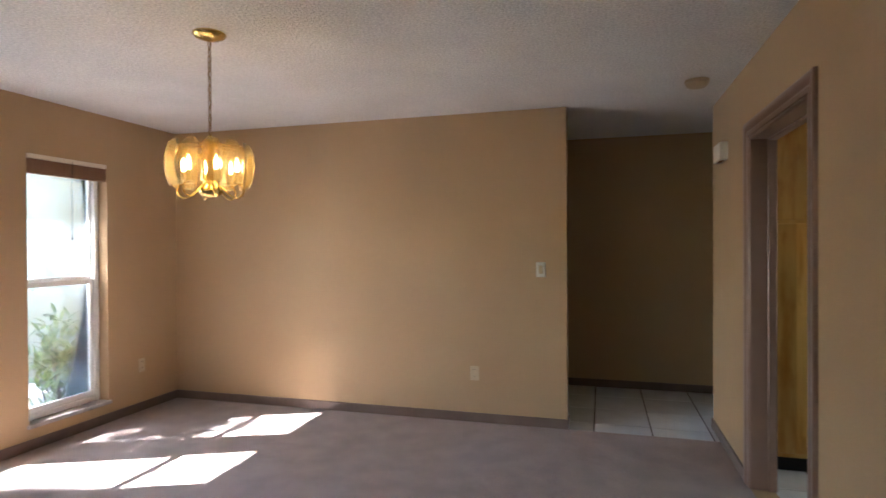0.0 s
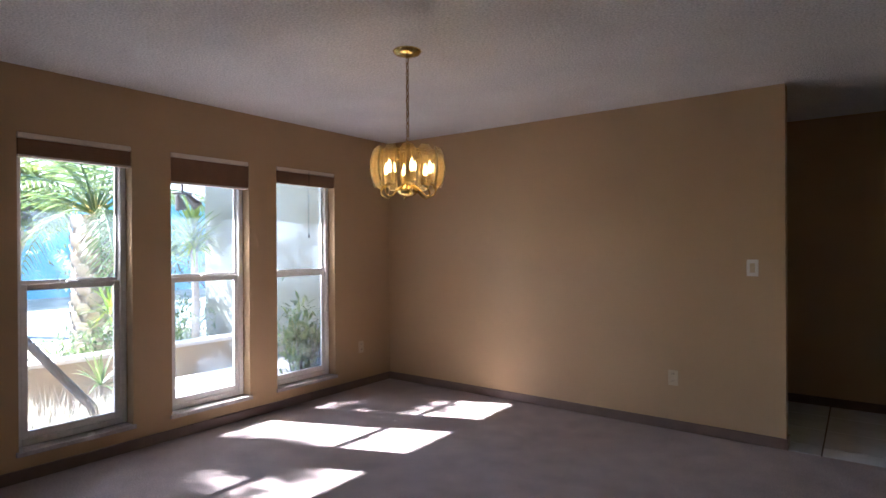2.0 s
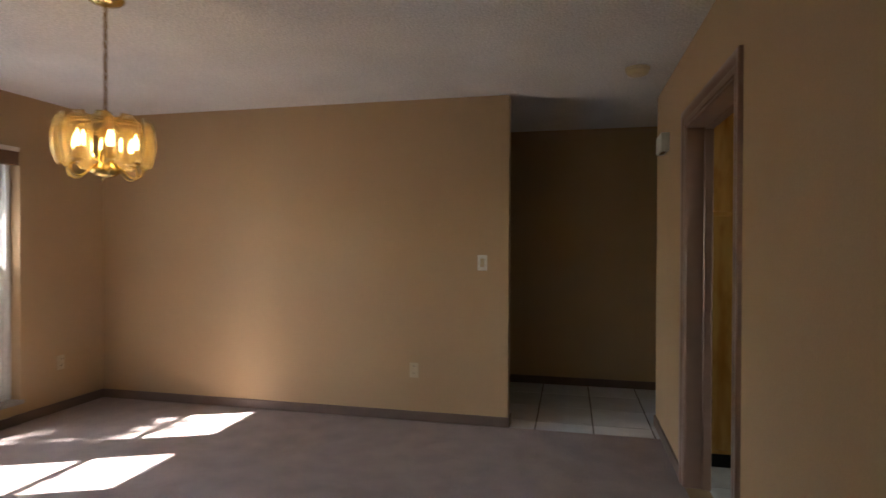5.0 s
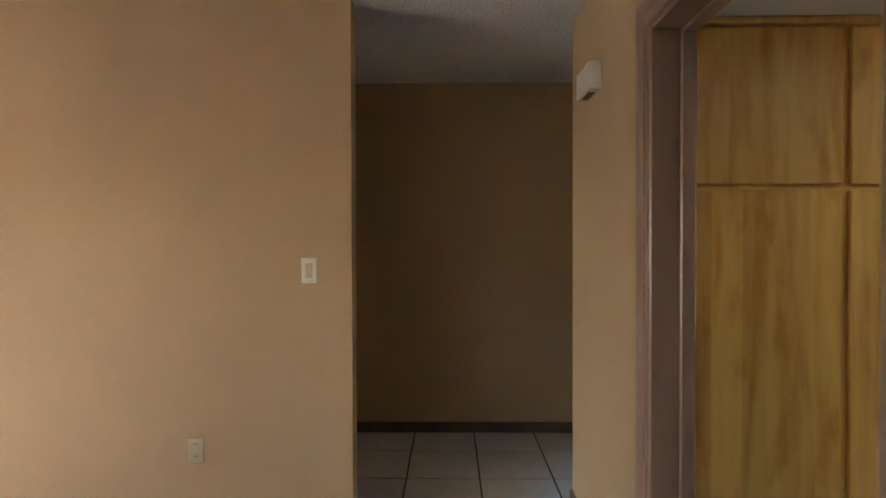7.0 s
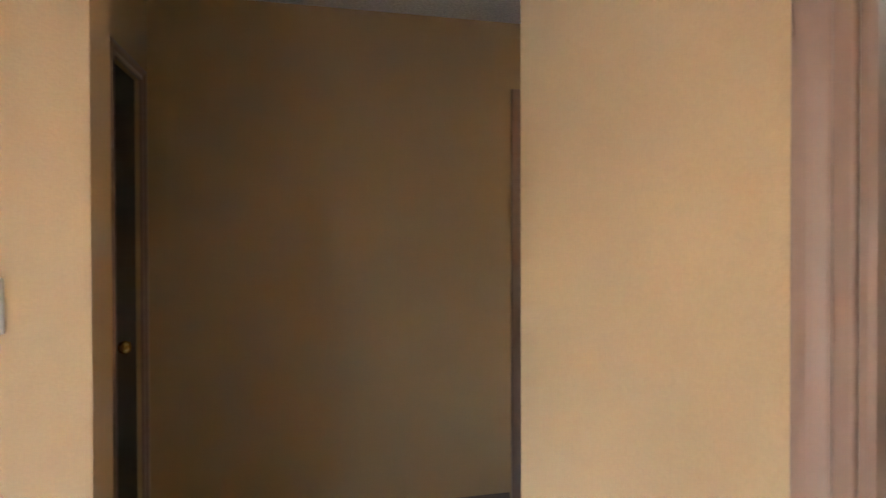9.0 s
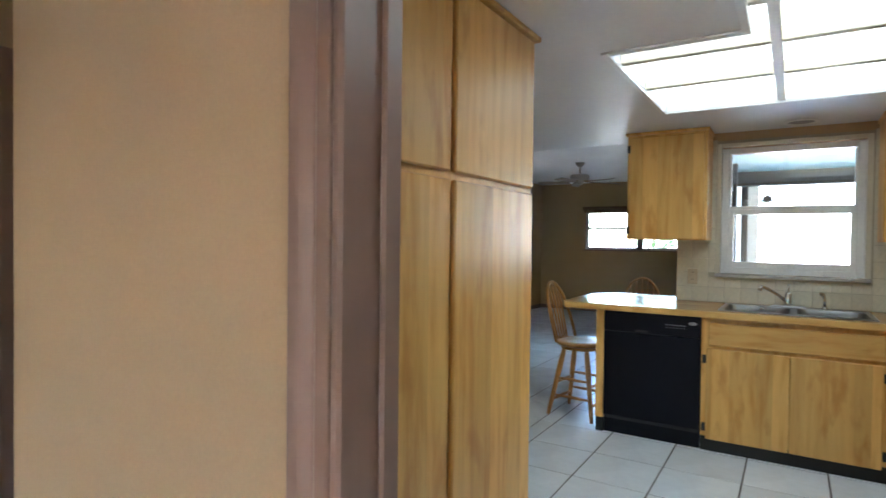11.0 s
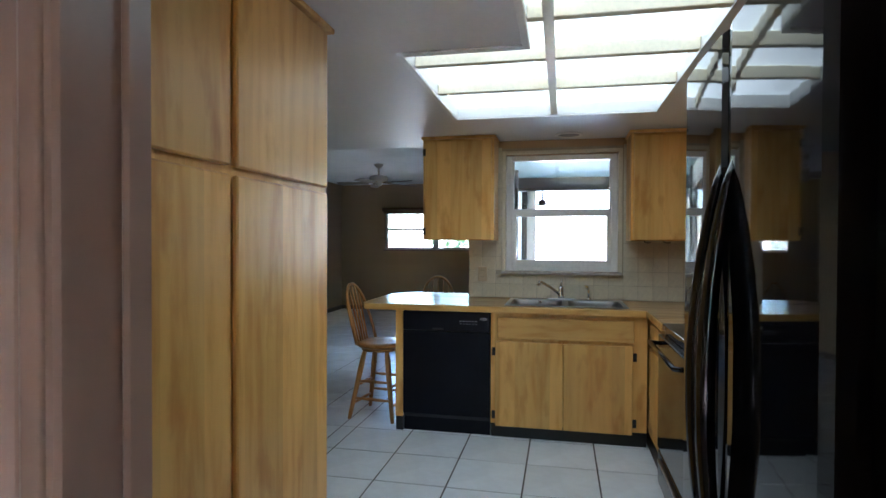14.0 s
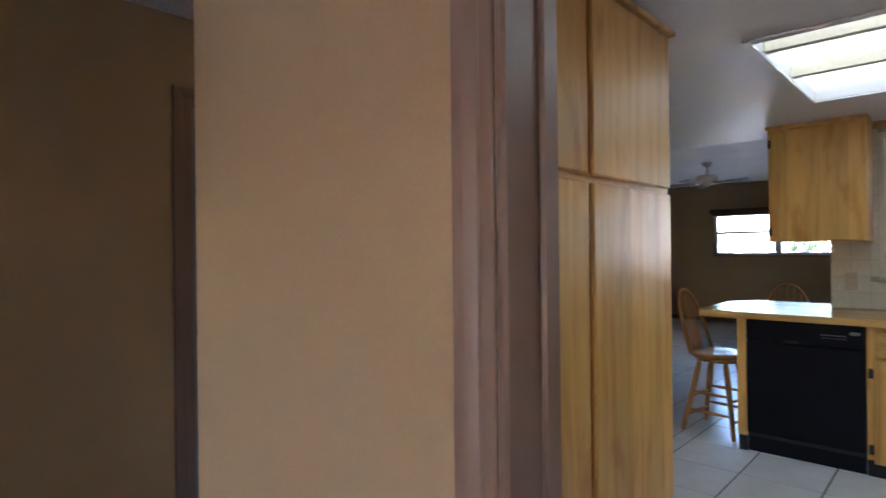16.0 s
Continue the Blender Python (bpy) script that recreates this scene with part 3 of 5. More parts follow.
# ---------------- dining windows and blinds ----------------


def sash_window(name, x, sgn, a0, a1, z0, z1, rail, label, sill=True, axis="y", bw=0.04):
    """A single-hung window in an opening a0..a1; x: its inner face; sgn: outwards."""
    w = thing(name, (x, (a0 + a1) / 2, z0) if axis == "y" else ((a0 + a1) / 2, x, z0), label, "window", kind="structure")

    def bx(bm, d0, d1, u0, u1, l, h, bevel=0.004):
        c = sorted((x + sgn * d0, x + sgn * d1))
        return box(bm, c[0], c[1], u0, u1, l, h, bevel=bevel)

    fr = bmesh.new()
    for u0, u1, l, h in ((a0, a0 + bw, z0, z1), (a1 - bw, a1, z0, z1), (a0 + bw, a1 - bw, z0, z0 + bw), (a0 + bw, a1 - bw, z1 - bw, z1)):
        bx(fr, 0.0, 0.07, u0, u1, l, h)
    part("window_frame", fr, M_WHITE, w)
    lo = bmesh.new()
    sw = 0.035
    for u0, u1, l, h in ((a0 + bw, a0 + bw + sw, z0 + bw, rail), (a1 - bw - sw, a1 - bw, z0 + bw, rail), (a0 + bw + sw, a1 - bw - sw, z0 + bw, z0 + bw + sw + 0.01), (a0 + bw + sw, a1 - bw - sw, rail - 0.038, rail)):
        bx(lo, 0.012, 0.035, u0, u1, l, h, 0.003)
    s1 = part("lower_sash", lo, M_WHITE, w)
    up = bmesh.new()
    for u0, u1, l, h in ((a0 + bw, a0 + bw + 0.014, rail, z1 - bw), (a1 - bw - 0.014, a1 - bw, rail, z1 - bw), (a0 + bw, a1 - bw, rail - 0.002, rail + 0.022)):
        bx(up, 0.038, 0.06, u0, u1, l, h, 0.002)
    s2 = part("upper_sash", up, M_WHITE, w)
    for s, d, l, h in ((s1, 0.022, z0 + bw + sw, rail - 0.03), (s2, 0.049, rail + 0.01, z1 - bw)):
        g = part("pane", bx(bmesh.new(), d, d + 0.004, a0 + bw + 0.008, a1 - bw - 0.008, l, h, 0), M_GLASS if sgn < 0 else M_KGLASS, s)
        g.visible_shadow = False
    mid = (a0 + a1) / 2
    part("latch", bx(bmesh.new(), 0.004, 0.034, mid - 0.035, mid + 0.035, rail, rail + 0.014, 0.005), M_WHITE, w, "white sash latch")
    part("balance_tab", bx(bmesh.new(), -0.004, 0.01, a1 - bw + 0.006, a1 - 0.01, z0 + 0.7 * (z1 - z0), z0 + 0.76 * (z1 - z0), 0.003), M_WHITE, w)
    return w


def blind(y0, y1, zb, seamed):
    b = thing("window_blind", (-0.03, (y0 + y1) / 2, zb), "raised brown pleated window shade with a pale head rail", "window blind", "window blinds")
    part("head_rail", B(-0.055, 0.004, y0 + 0.003, y1 - 0.003, WT - 0.034, WT - 0.002, bevel=0.004), M_RAIL, b)
    bm = bmesh.new()
    n = int((WT - 0.036 - zb - 0.016) / 0.008)
    step = (WT - 0.036 - zb - 0.016) / n
    for k in range(n):
        z = zb + 0.016 + k * step
        d = 0.004 * (k % 2)
        box(bm, -0.05 - d, -0.002 + d * 0.8, y0 + 0.006, y1 - 0.006, z, z + step * 0.86)
    part("pleats", bm, M_SHADE, b)
    part("bottom_rail", B(-0.052, 0.0, y0 + 0.005, y1 - 0.005, zb, zb + 0.014, bevel=0.003), M_RAIL if not seamed else M_SHADE, b)
    if seamed:
        c = bmesh.new()
        ym = y0 + 0.53 * (y1 - y0)
        tube(c, [(0.006, ym, WT - 0.02), (0.006, ym, zb + 0.01), (-0.004, ym, zb - 0.05), (-0.006, ym + 0.004, zb - 0.42)], 0.0022, 6)
        part("pull_cord", c, M_DARK, b, "thin dark pull cord")
        part("cord_tassel", lathe(bmesh.new(), [(0.003, 0.05), (0.008, 0.01), (0.006, 0.0)], (-0.006, ym + 0.004, zb - 0.47), 10), M_DARK, b)
    return b


for i, ((y0, y1), zb) in enumerate(zip(WINS, (1.928, 1.852, 1.937))):
    sash_window("window_%d" % (i + 1), -0.085, -1, y0 + 0.002, y1 - 0.002, WL + 0.03, WT - 0.002, 1.162, "tall white single-hung window in a tan wall")
    solid("window_sill", boxes((-0.155, 0.0, y0 + 0.001, y1 - 0.001, WL + 0.001, WL + 0.03), (0.0, 0.022, y0 - 0.015, y1 + 0.015, WL + 0.0, WL + 0.03), bevel=0.003), M_STONE, "grey marble window sill", "window sill", "window sills", "structure")
    blind(y0, y1, zb, i == 2)

# never in view: added and placed so daylight reaches the hall wall
w6 = thing("window_6", (0.45, -8.06, 0.85), "unseen two-pane window added behind the dining room to light the hall", "window", kind="structure")
bm = bmesh.new()
for a, b, l, h in ((0.15, 0.2, 0.85, 2.15), (0.7, 0.75, 0.85, 2.15), (0.2, 0.7, 1.48, 1.53), (0.2, 0.7, 0.85, 0.9), (0.2, 0.7, 2.1, 2.15)):
    box(bm, a, b, -8.09, -8.03, l, h, bevel=0.004)
part("window_frame", bm, M_WHITE, w6)
for a, b in ((0.9, 1.48), (1.53, 2.1)):
    g = part("pane", B(0.2, 0.7, -8.062, -8.058, a, b), M_GLASS, w6)
    g.visible_shadow = False

# ---------------- switch, outlets, chime, smoke detector ----------------


def plate(kind, at, turn, label, mat):
    """A wall plate; local x along the wall, y out of it towards the room."""
    o = thing(kind, (0, 0, 0), label, "switch" if kind == "light_switch" else "outlet")
    part("cover_plate", B(-0.036, 0.036, -0.006, 0.0, -0.058, 0.058, bevel=0.003), mat, o)
    if kind == "light_switch":
        bm = B(-0.016, 0.016, -0.010, -0.005, -0.033, 0.033, bevel=0.002)
        part("rocker", bm, M_IVORY, o, "ivory rocker")
    else:
        for z in (-0.027, 0.027):
            s = part("socket", slab(bmesh.new(), [(0.015 * math.cos(a), 0.014 * math.sin(a)) for a in [k * math.pi / 8 for k in range(16)]], 0, 0.004), mat, o)
            s.matrix_basis = pose(0, -0.005, z, 90)
            for x in (-0.006, 0.006):
                q = part("slot", B(x - 0.0012, x + 0.0012, -0.0105, -0.009, z - 0.001, z + 0.008), M_DARK, o)
    o.matrix_basis = pose(*at, 0, 0, turn)
    return o


plate("light_switch", (3.384, 0.0, 1.222), 0, "white wall switch with an ivory rocker", M_PLASTIC)
plate("wall_outlet", (2.856, 0.0, 0.39), 0, "ivory double wall outlet above the baseboard", M_IVORY)
plate("wall_outlet", (0.0, -0.426, 0.392), 90, "ivory double wall outlet beside the window", M_IVORY)

ch = thing("door_chime", (4.66, -0.105, 1.985), "white plastic box of a door chime", "door chime")
part("cover", B(4.607, 4.66, -0.22, 0.01, 1.985, 2.105, bevel=0.006, seg=2), M_PLASTIC, ch)
part("sound_slot", B(4.617, 4.645, -0.17, -0.05, 1.981, 1.987), M_SHADE, ch, "brown sound slot")
sm = thing("smoke_detector", (4.43, -0.46, H), "ivory round smoke detector on the ceiling", "smoke detector")
part("base", lathe(bmesh.new(), [(0.001, 0.0), (0.075, 0.0), (0.075, -0.014), (0.001, -0.014)], (4.43, -0.46, H), 32), M_IVORY, sm)
part("cover", lathe(bmesh.new(), [(0.068, -0.014), (0.066, -0.034), (0.055, -0.044), (0.02, -0.047), (0.001, -0.047)], (4.43, -0.46, H), 32), M_IVORY, sm)
part("vent_ring", lathe(bmesh.new(), [(0.0675, -0.018), (0.0695, -0.02), (0.0695, -0.026), (0.0675, -0.028)], (4.43, -0.46, H), 32), M_IVORY, sm)

# ---------------- chandelier ----------------
CX, CY, HC = 1.971, -2.018, 2.44
cd = thing("chandelier", (CX, CY, H), "brass chandelier hung with amber glass plates and lit candle bulbs", "chandelier")
PLACE[cd] = Vector((CX, CY, HC))  # its parts are drawn for a ceiling at HC and hang from H
part("canopy", lathe(bmesh.new(), [(0.001, 0), (0.078, 0.0), (0.08, -0.006), (0.066, -0.02), (0.03, -0.03), (0.01, -0.036), (0.001, -0.038)], (CX, CY, HC), 32), M_BRASS, cd, "polished brass canopy")
zt, zb_ = HC - 0.036, 1.93
nl = 13
for k in range(nl):
    zc = zt - (k + 0.5) * (zt - zb_) / nl
    hh = (zt - zb_) / nl * 0.62
    a = k * math.pi / 2
    pts = []
    for j in range(12):
        u = 2 * math.pi * j / 12
        lx = 0.0085 * math.cos(u)
        pts.append((CX + lx * math.cos(a), CY + lx * math.sin(a), zc + hh * math.sin(u)))
    part("chain_link", tube(bmesh.new(), pts, 0.0022, 6, closed=True), M_CHAIN, cd)
cordpts = [(CX + 0.004 * math.sin(k * 1.3), CY + 0.004 * math.cos(k * 1.3), zt - k * (zt - zb_) / 24) for k in range(25)]
part("lamp_cord", tube(bmesh.new(), cordpts, 0.0025, 6), M_CHAIN, cd)
part("stem", lathe(bmesh.new(), [(0.006, 1.94), (0.012, 1.925), (0.02, 1.91), (0.012, 1.89), (0.014, 1.76), (0.028, 1.74), (0.034, 1.70), (0.055, 1.672), (0.06, 1.655), (0.04, 1.638), (0.012, 1.628)], (CX, CY, 0), 24), M_BRASS, cd)
RR = 0.20
for zr in (1.852, 1.866):
    part("ring", tube(bmesh.new(), [(CX + (RR - 0.012) * math.cos(2 * math.pi * k / 36), CY + (RR - 0.012) * math.sin(2 * math.pi * k / 36), zr) for k in range(36)], 0.003, 6, closed=True), M_BRASS, cd)
for k in range(6):
    a = 2 * math.pi * k / 6 + 0.3
    part("spoke", tube(bmesh.new(), [(CX + 0.01 * math.cos(a), CY + 0.01 * math.sin(a), 1.885), (CX + (RR - 0.012) * math.cos(a), CY + (RR - 0.012) * math.sin(a), 1.859)], 0.0025, 6), M_BRASS, cd)


def glass_plate():
    """A bowed plate with cut corners and bevelled edges, its face along +x."""
    gl = bmesh.new()
    rows = ((-0.11, 0.022), (-0.084, 0.041), (-0.045, 0.043), (0.0, 0.0435), (0.045, 0.043), (0.084, 0.041), (0.11, 0.022))
    sides = []
    for d, shrink in ((0.0, 1.0), (0.006, 0.80)):
        grid = []
        for v, w in rows:
            v2 = v * (0.93 if shrink < 1 else 1)
            bow = -1.9 * v2 * v2
            grid.append([gl.verts.new((bow + d, u * w * shrink, v2)) for u in (-1, -0.33, 0.33, 1)])
        sides.append(grid)
        for q, r in zip(grid, grid[1:]):
            for j in range(3):
                f = gl.faces.new((q[j], q[j + 1], r[j + 1], r[j]))
    A, Bb = sides
    rim_a = [r[0] for r in A] + A[-1][1:] + [r[3] for r in A[-2::-1]] + A[0][2:0:-1]
    rim_b = [r[0] for r in Bb] + Bb[-1][1:] + [r[3] for r in Bb[-2::-1]] + Bb[0][2:0:-1]
    n = len(rim_a)
    for j in range(n):
        gl.faces.new((rim_a[j], rim_a[(j + 1) % n], rim_b[(j + 1) % n], rim_b[j]))
    return gl


for k in range(12):
    a = 2 * math.pi * k / 12 + 0.186
    gl = glass_plate()
    gl.transform(Matrix.Translation((CX, CY, 1.788)) @ pose(0, 0, 0, 0, 0, math.degrees(a)) @ Matrix.Translation((RR, 0, 0)))
    part("glass_plate", gl, M_AMBER, cd, "bevelled amber glass plate")
for k in range(6):
    a = 2 * math.pi * k / 6 + 0.35
    ca, sa = math.cos(a), math.sin(a)
    arm = [(CX + r * ca, CY + r * sa, z) for r, z in ((0.03, 1.70), (0.06, 1.675), (0.085, 1.65), (0.105, 1.632), (0.13, 1.627), (0.152, 1.638), (0.162, 1.662), (0.15, 1.69), (0.128, 1.70))]
    ar = part("arm", tube(bmesh.new(), arm, 0.005, 8), M_BRASS, cd)
    part("candle_sleeve", lathe(bmesh.new(), [(0.02, 1.70), (0.02, 1.704), (0.011, 1.706), (0.011, 1.755), (0.008, 1.757)], (CX + 0.128 * ca, CY + 0.128 * sa, 0), 14), M_IVORY, ar, "ivory candle sleeve")
    part("bulb", lathe(bmesh.new(), [(0.007, 1.757), (0.012, 1.77), (0.0135, 1.783), (0.010, 1.803), (0.004, 1.82), (0.001, 1.83)], (CX + 0.128 * ca, CY + 0.128 * sa, 0), 14), M_BULB, ar, "lit candle bulb")

# ---------------- kitchen: pantry ----------------
PY = -0.504
pn = thing("pantry_cabinet", (5.45, -0.17, 0), "tall honey maple pantry with four flat doors", "cabinet")
part("body", boxes((4.803, 6.085, PY, 0.2, 0.1, KH - 0.012), bevel=0.003), M_WOOD, pn)
part("kick", B(4.803, 6.085, PY + 0.06, 0.2, 0.0, 0.1), M_MATBLACK, pn, "matt black toe kick")
part("crown", B(4.803, 6.105, PY - 0.03, 0.2, KH - 0.025, KH - 0.004, bevel=0.004), M_WOOD, pn)
for x0, x1 in ((4.845, 5.443), (5.473, 6.062)):
    part("lower_door", B(x0, x1, PY - 0.02, PY - 0.001, 0.13, 1.537, bevel=0.005), M_WOOD, pn)
    part("upper_door", B(x0, x1, PY - 0.02, PY - 0.001, 1.559, KH - 0.035, bevel=0.005), M_WOOD, pn)

# ---------------- kitchen: base run ----------------
XC, CT = 8.0, 0.914
TIP = 0.047
CFY = -1.92


def hinge(bm, x, y, z):
    return box(bm, x - 0.006, x, y - 0.012, y + 0.012, z - 0.028, z + 0.028, bevel=0.003)


ep = thing("end_panel", (8.3, -0.24, 0), "honey maple end panel beside the dishwasher", "cabinet panel")
part("panel", B(XC, SX - 0.03, -0.262, -0.205, 0.1, CT - 0.042, bevel=0.003), M_WOOD, ep)
part("kick", B(XC + 0.004, SX - 0.03, -0.262, -0.21, 0.0, 0.1), M_MATBLACK, ep, "matt black toe kick")

dw = thing("dishwasher", (8.3, -0.578, 0), "black dishwasher under the wood counter", "dishwasher")
part("body", B(XC + 0.02, SX - 0.02, -0.892, -0.264, 0.1, CT - 0.042), M_MATBLACK, dw)
part("door", B(XC - 0.012, XC + 0.02, -0.889, -0.266, 0.13, 0.725, bevel=0.004), M_DWBLACK, dw)
cp = part("control_panel", B(XC - 0.018, XC + 0.02, -0.889, -0.266, 0.73, CT - 0.045, bevel=0.006), M_DWBLACK, dw, "black control panel")
part("handle_recess", slab(bmesh.new(), [(XC - 0.0205, -0.48 - 0.08 * s) for s in (0, 1)] + [(XC - 0.017, -0.56), (XC - 0.017, -0.48)], 0.735, 0.75), M_DARK, cp)
bd = bmesh.new()
lathe(bd, [(0.001, 0), (0.012, 0.0), (0.012, 0.003), (0.001, 0.003)], n=20)
bd.transform(pose(XC - 0.0185, -0.845, 0.822, 0, -90, 0) @ Matrix.Diagonal((0.9, 2.2, 1, 1)))
part("badge", bd, M_STEEL, cp, "oval silver badge")
for k in range(6):
    part("button", B(XC - 0.0195, XC - 0.017, -0.69 - 0.022 * k, -0.675 - 0.022 * k, 0.80, 0.806), M_GREY, cp)
    part("button_mark", B(XC - 0.0195, XC - 0.017, -0.69 - 0.022 * k, -0.68 - 0.022 * k, 0.783, 0.787), M_GREY, cp)
part("kick", B(XC + 0.03, XC + 0.06, -0.889, -0.266, 0.0, 0.125), M_DWBLACK, dw, "black toe panel")

sc = thing("sink_cabinet", (8.3, -1.4, 0), "honey maple sink cabinet with a false drawer and two doors", "cabinet")
part("body", B(XC, SX - 0.02, -1.93, -0.895, 0.1, CT - 0.042, bevel=0.002), M_WOOD, sc)
part("kick", B(XC + 0.02, SX - 0.02, -1.93, -0.895, 0.0, 0.1), M_MATBLACK, sc, "matt black toe kick")
part("drawer_front", B(XC - 0.019, XC - 0.001, -1.842, -0.94, 0.695, 0.84, bevel=0.004), M_WOODH, sc)
d1 = part("door", B(XC - 0.019, XC - 0.001, -1.385, -0.93, 0.085, 0.672, bevel=0.004), M_WOOD, sc)
d2 = part("door", B(XC - 0.019, XC - 0.001, -1.836, -1.390, 0.085, 0.672, bevel=0.004), M_WOOD, sc)
for d, y in ((d1, -0.915), (d2, -1.851)):
    for z in (0.16, 0.6):
        part("hinge", hinge(bmesh.new(), XC - 0.002, y, z), M_DARK, d, "dark metal hinge")

cc = thing("corner_cabinet", (7.7, -2.2, 0), "honey maple corner cabinet beside the range", "cabinet")
part("body", boxes((7.39, SX - 0.02, KS + 0.01, -1.953, 0.1, CT - 0.042), bevel=0.002), M_WOOD, cc)
part("kick", B(7.39, SX - 0.02, KS + 0.01, -1.99, 0.0, 0.1), M_MATBLACK, cc, "matt black toe kick")
part("door", B(7.43, 7.95, -1.951, -1.934, 0.12, 0.672, bevel=0.004), M_WOOD, cc)
part("drawer_front", B(7.43, 7.95, -1.951, -1.934, 0.695, 0.84, bevel=0.004), M_WOODH, cc)

# continuous worktop with the bar end, and a hole for the sink
SK = (8.06, 8.50, -1.80, -1.0)
CB = 0.038
ct = bmesh.new()
OV = XC - 0.035
for r in ((OV, SK[0], CFY, -0.637), (SK[0], SX - 0.008, SK[3], -0.637), (SK[0], SX - 0.008, CFY, SK[2]), (SK[1], SX - 0.008, SK[2], SK[3])):
    box(ct, *r, CT - CB, CT)
box(ct, 7.39, SX - 0.008, KS + 0.005, CFY, CT - CB, CT)
slab(ct, [(OV, -0.637), (SX + 0.30, -0.637), (SX + 0.30, -0.12), (SX + 0.12, TIP), (OV + 0.05, TIP), (OV, TIP - 0.03)], CT - CB, CT)
bmesh.ops.remove_doubles(ct, verts=ct.verts, dist=1e-5)
wt = thing("countertop", (8.3, -1.2, CT - CB), "butcher block laminate counter with a bar end", "countertop")
part("worktop", ct, M_COUNTER, wt)
part("edge_strip", boxes((OV - 0.006, OV, CFY - 0.006, TIP - 0.028, CT - CB - 0.004, CT - 0.002), (7.39, OV - 0.006, CFY, CFY + 0.006, CT - CB - 0.004, CT - 0.002), bevel=0.002), M_WOODH, wt, "honey wood edge strip")
part("bracket_panel", B(SX + 0.151, SX + 0.18, -0.30, -0.25, 0.0, CT - CB), M_WOOD, wt)

# sink
sk = thing("kitchen_sink", (8.28, -1.4, CT), "stainless steel double-bowl sink set in the counter", "sink")
rim = bmesh.new()
x0, x1, y0, y1 = 8.04, 8.53, -1.815, -0.985
ym = (y0 + y1) / 2
for r in ((x0, x0 + 0.03, y0, y1), (x1 - 0.09, x1, y0, y1), (x0 + 0.03, x1 - 0.09, y0, y0 + 0.03), (x0 + 0.03, x1 - 0.09, y1 - 0.03, y1), (x0 + 0.03, x1 - 0.09, ym - 0.02, ym + 0.02)):
    box(rim, *r, CT + 0.001, CT + 0.007)
bmesh.ops.remove_doubles(rim, verts=rim.verts, dist=1e-5)
part("rim", rim, M_STEEL, sk)
for a, b in ((y0 + 0.03, ym - 0.02), (ym + 0.02, y1 - 0.03)):
    bw = bmesh.new()
    X0, X1 = x0 + 0.03, x1 - 0.09
    levels = [(CT + 0.005, 0.0), (CT - 0.02, 0.006), (CT - 0.15, 0.012), (CT - 0.17, 0.035)]
    loops = []
    for z, i in levels:
        c = 0.05
        pts = []
        for cx_, cy_, s in ((X1 - i - c, b - i - c, 0), (X0 + i + c, b - i - c, 1), (X0 + i + c, a + i + c, 2), (X1 - i - c, a + i + c, 3)):
            for k in range(5):
                an = (s + k / 4) * math.pi / 2
                pts.append(bw.verts.new((cx_ + c * math.cos(an), cy_ + c * math.sin(an), z)))
        loops.append(pts)
    for q, w in zip(loops, loops[1:]):
        for k in range(20):
            f = bw.faces.new((q[k], q[(k + 1) % 20], w[(k + 1) % 20], w[k]))
            f.smooth = True
    bw.faces.new(loops[-1])
    bo = part("bowl", bw, M_STEEL, sk)
    part("drain", lathe(bmesh.new(), [(0.001, 0.002), (0.04, 0.003), (0.043, 0.0)], ((X0 + X1) / 2, (a + b) / 2, CT - 0.17), 20), M_CHROME, bo)

fa = thing("kitchen_faucet", (8.49, -1.37, CT), "chrome single-lever kitchen faucet behind the sink", "faucet")
FZ = CT + 0.007
part("base_plate", B(8.466, 8.514, -1.47, -1.27, FZ, FZ + 0.01, bevel=0.004, seg=2), M_STEEL, fa)
part("body", lathe(bmesh.new(), [(0.026, 0.014), (0.024, 0.03), (0.02, 0.075), (0.022, 0.09), (0.016, 0.1), (0.001, 0.102)], (8.49, -1.37, FZ), 20), M_CHROME, fa)
part("spout", tube(bmesh.new(), [(8.48, -1.36, FZ + 0.04), (8.44, -1.31, FZ + 0.085), (8.38, -1.235, FZ + 0.135), (8.365, -1.215, FZ + 0.14), (8.355, -1.205, FZ + 0.115)], [0.012, 0.011, 0.010, 0.011, 0.012], 10), M_CHROME, fa)
part("lever", tube(bmesh.new(), [(8.49, -1.37, FZ + 0.1), (8.495, -1.372, FZ + 0.13), (8.50, -1.375, FZ + 0.155)], [0.008, 0.006, 0.008], 8), M_CHROME, fa)
sp = thing("sink_sprayer", (8.49, -1.575, FZ), "chrome and black side sprayer behind the sink", "sprayer")
part("holder", lathe(bmesh.new(), [(0.022, 0.0), (0.02, 0.012), (0.012, 0.02)], (8.49, -1.575, FZ), 16), M_CHROME, sp)
part("wand", tube(bmesh.new(), [(8.49, -1.575, FZ + 0.018), (8.49, -1.574, FZ + 0.07), (8.48, -1.566, FZ + 0.098), (8.465, -1.552, FZ + 0.103)], [0.009, 0.009, 0.012, 0.012], 10), M_CHROME, sp)


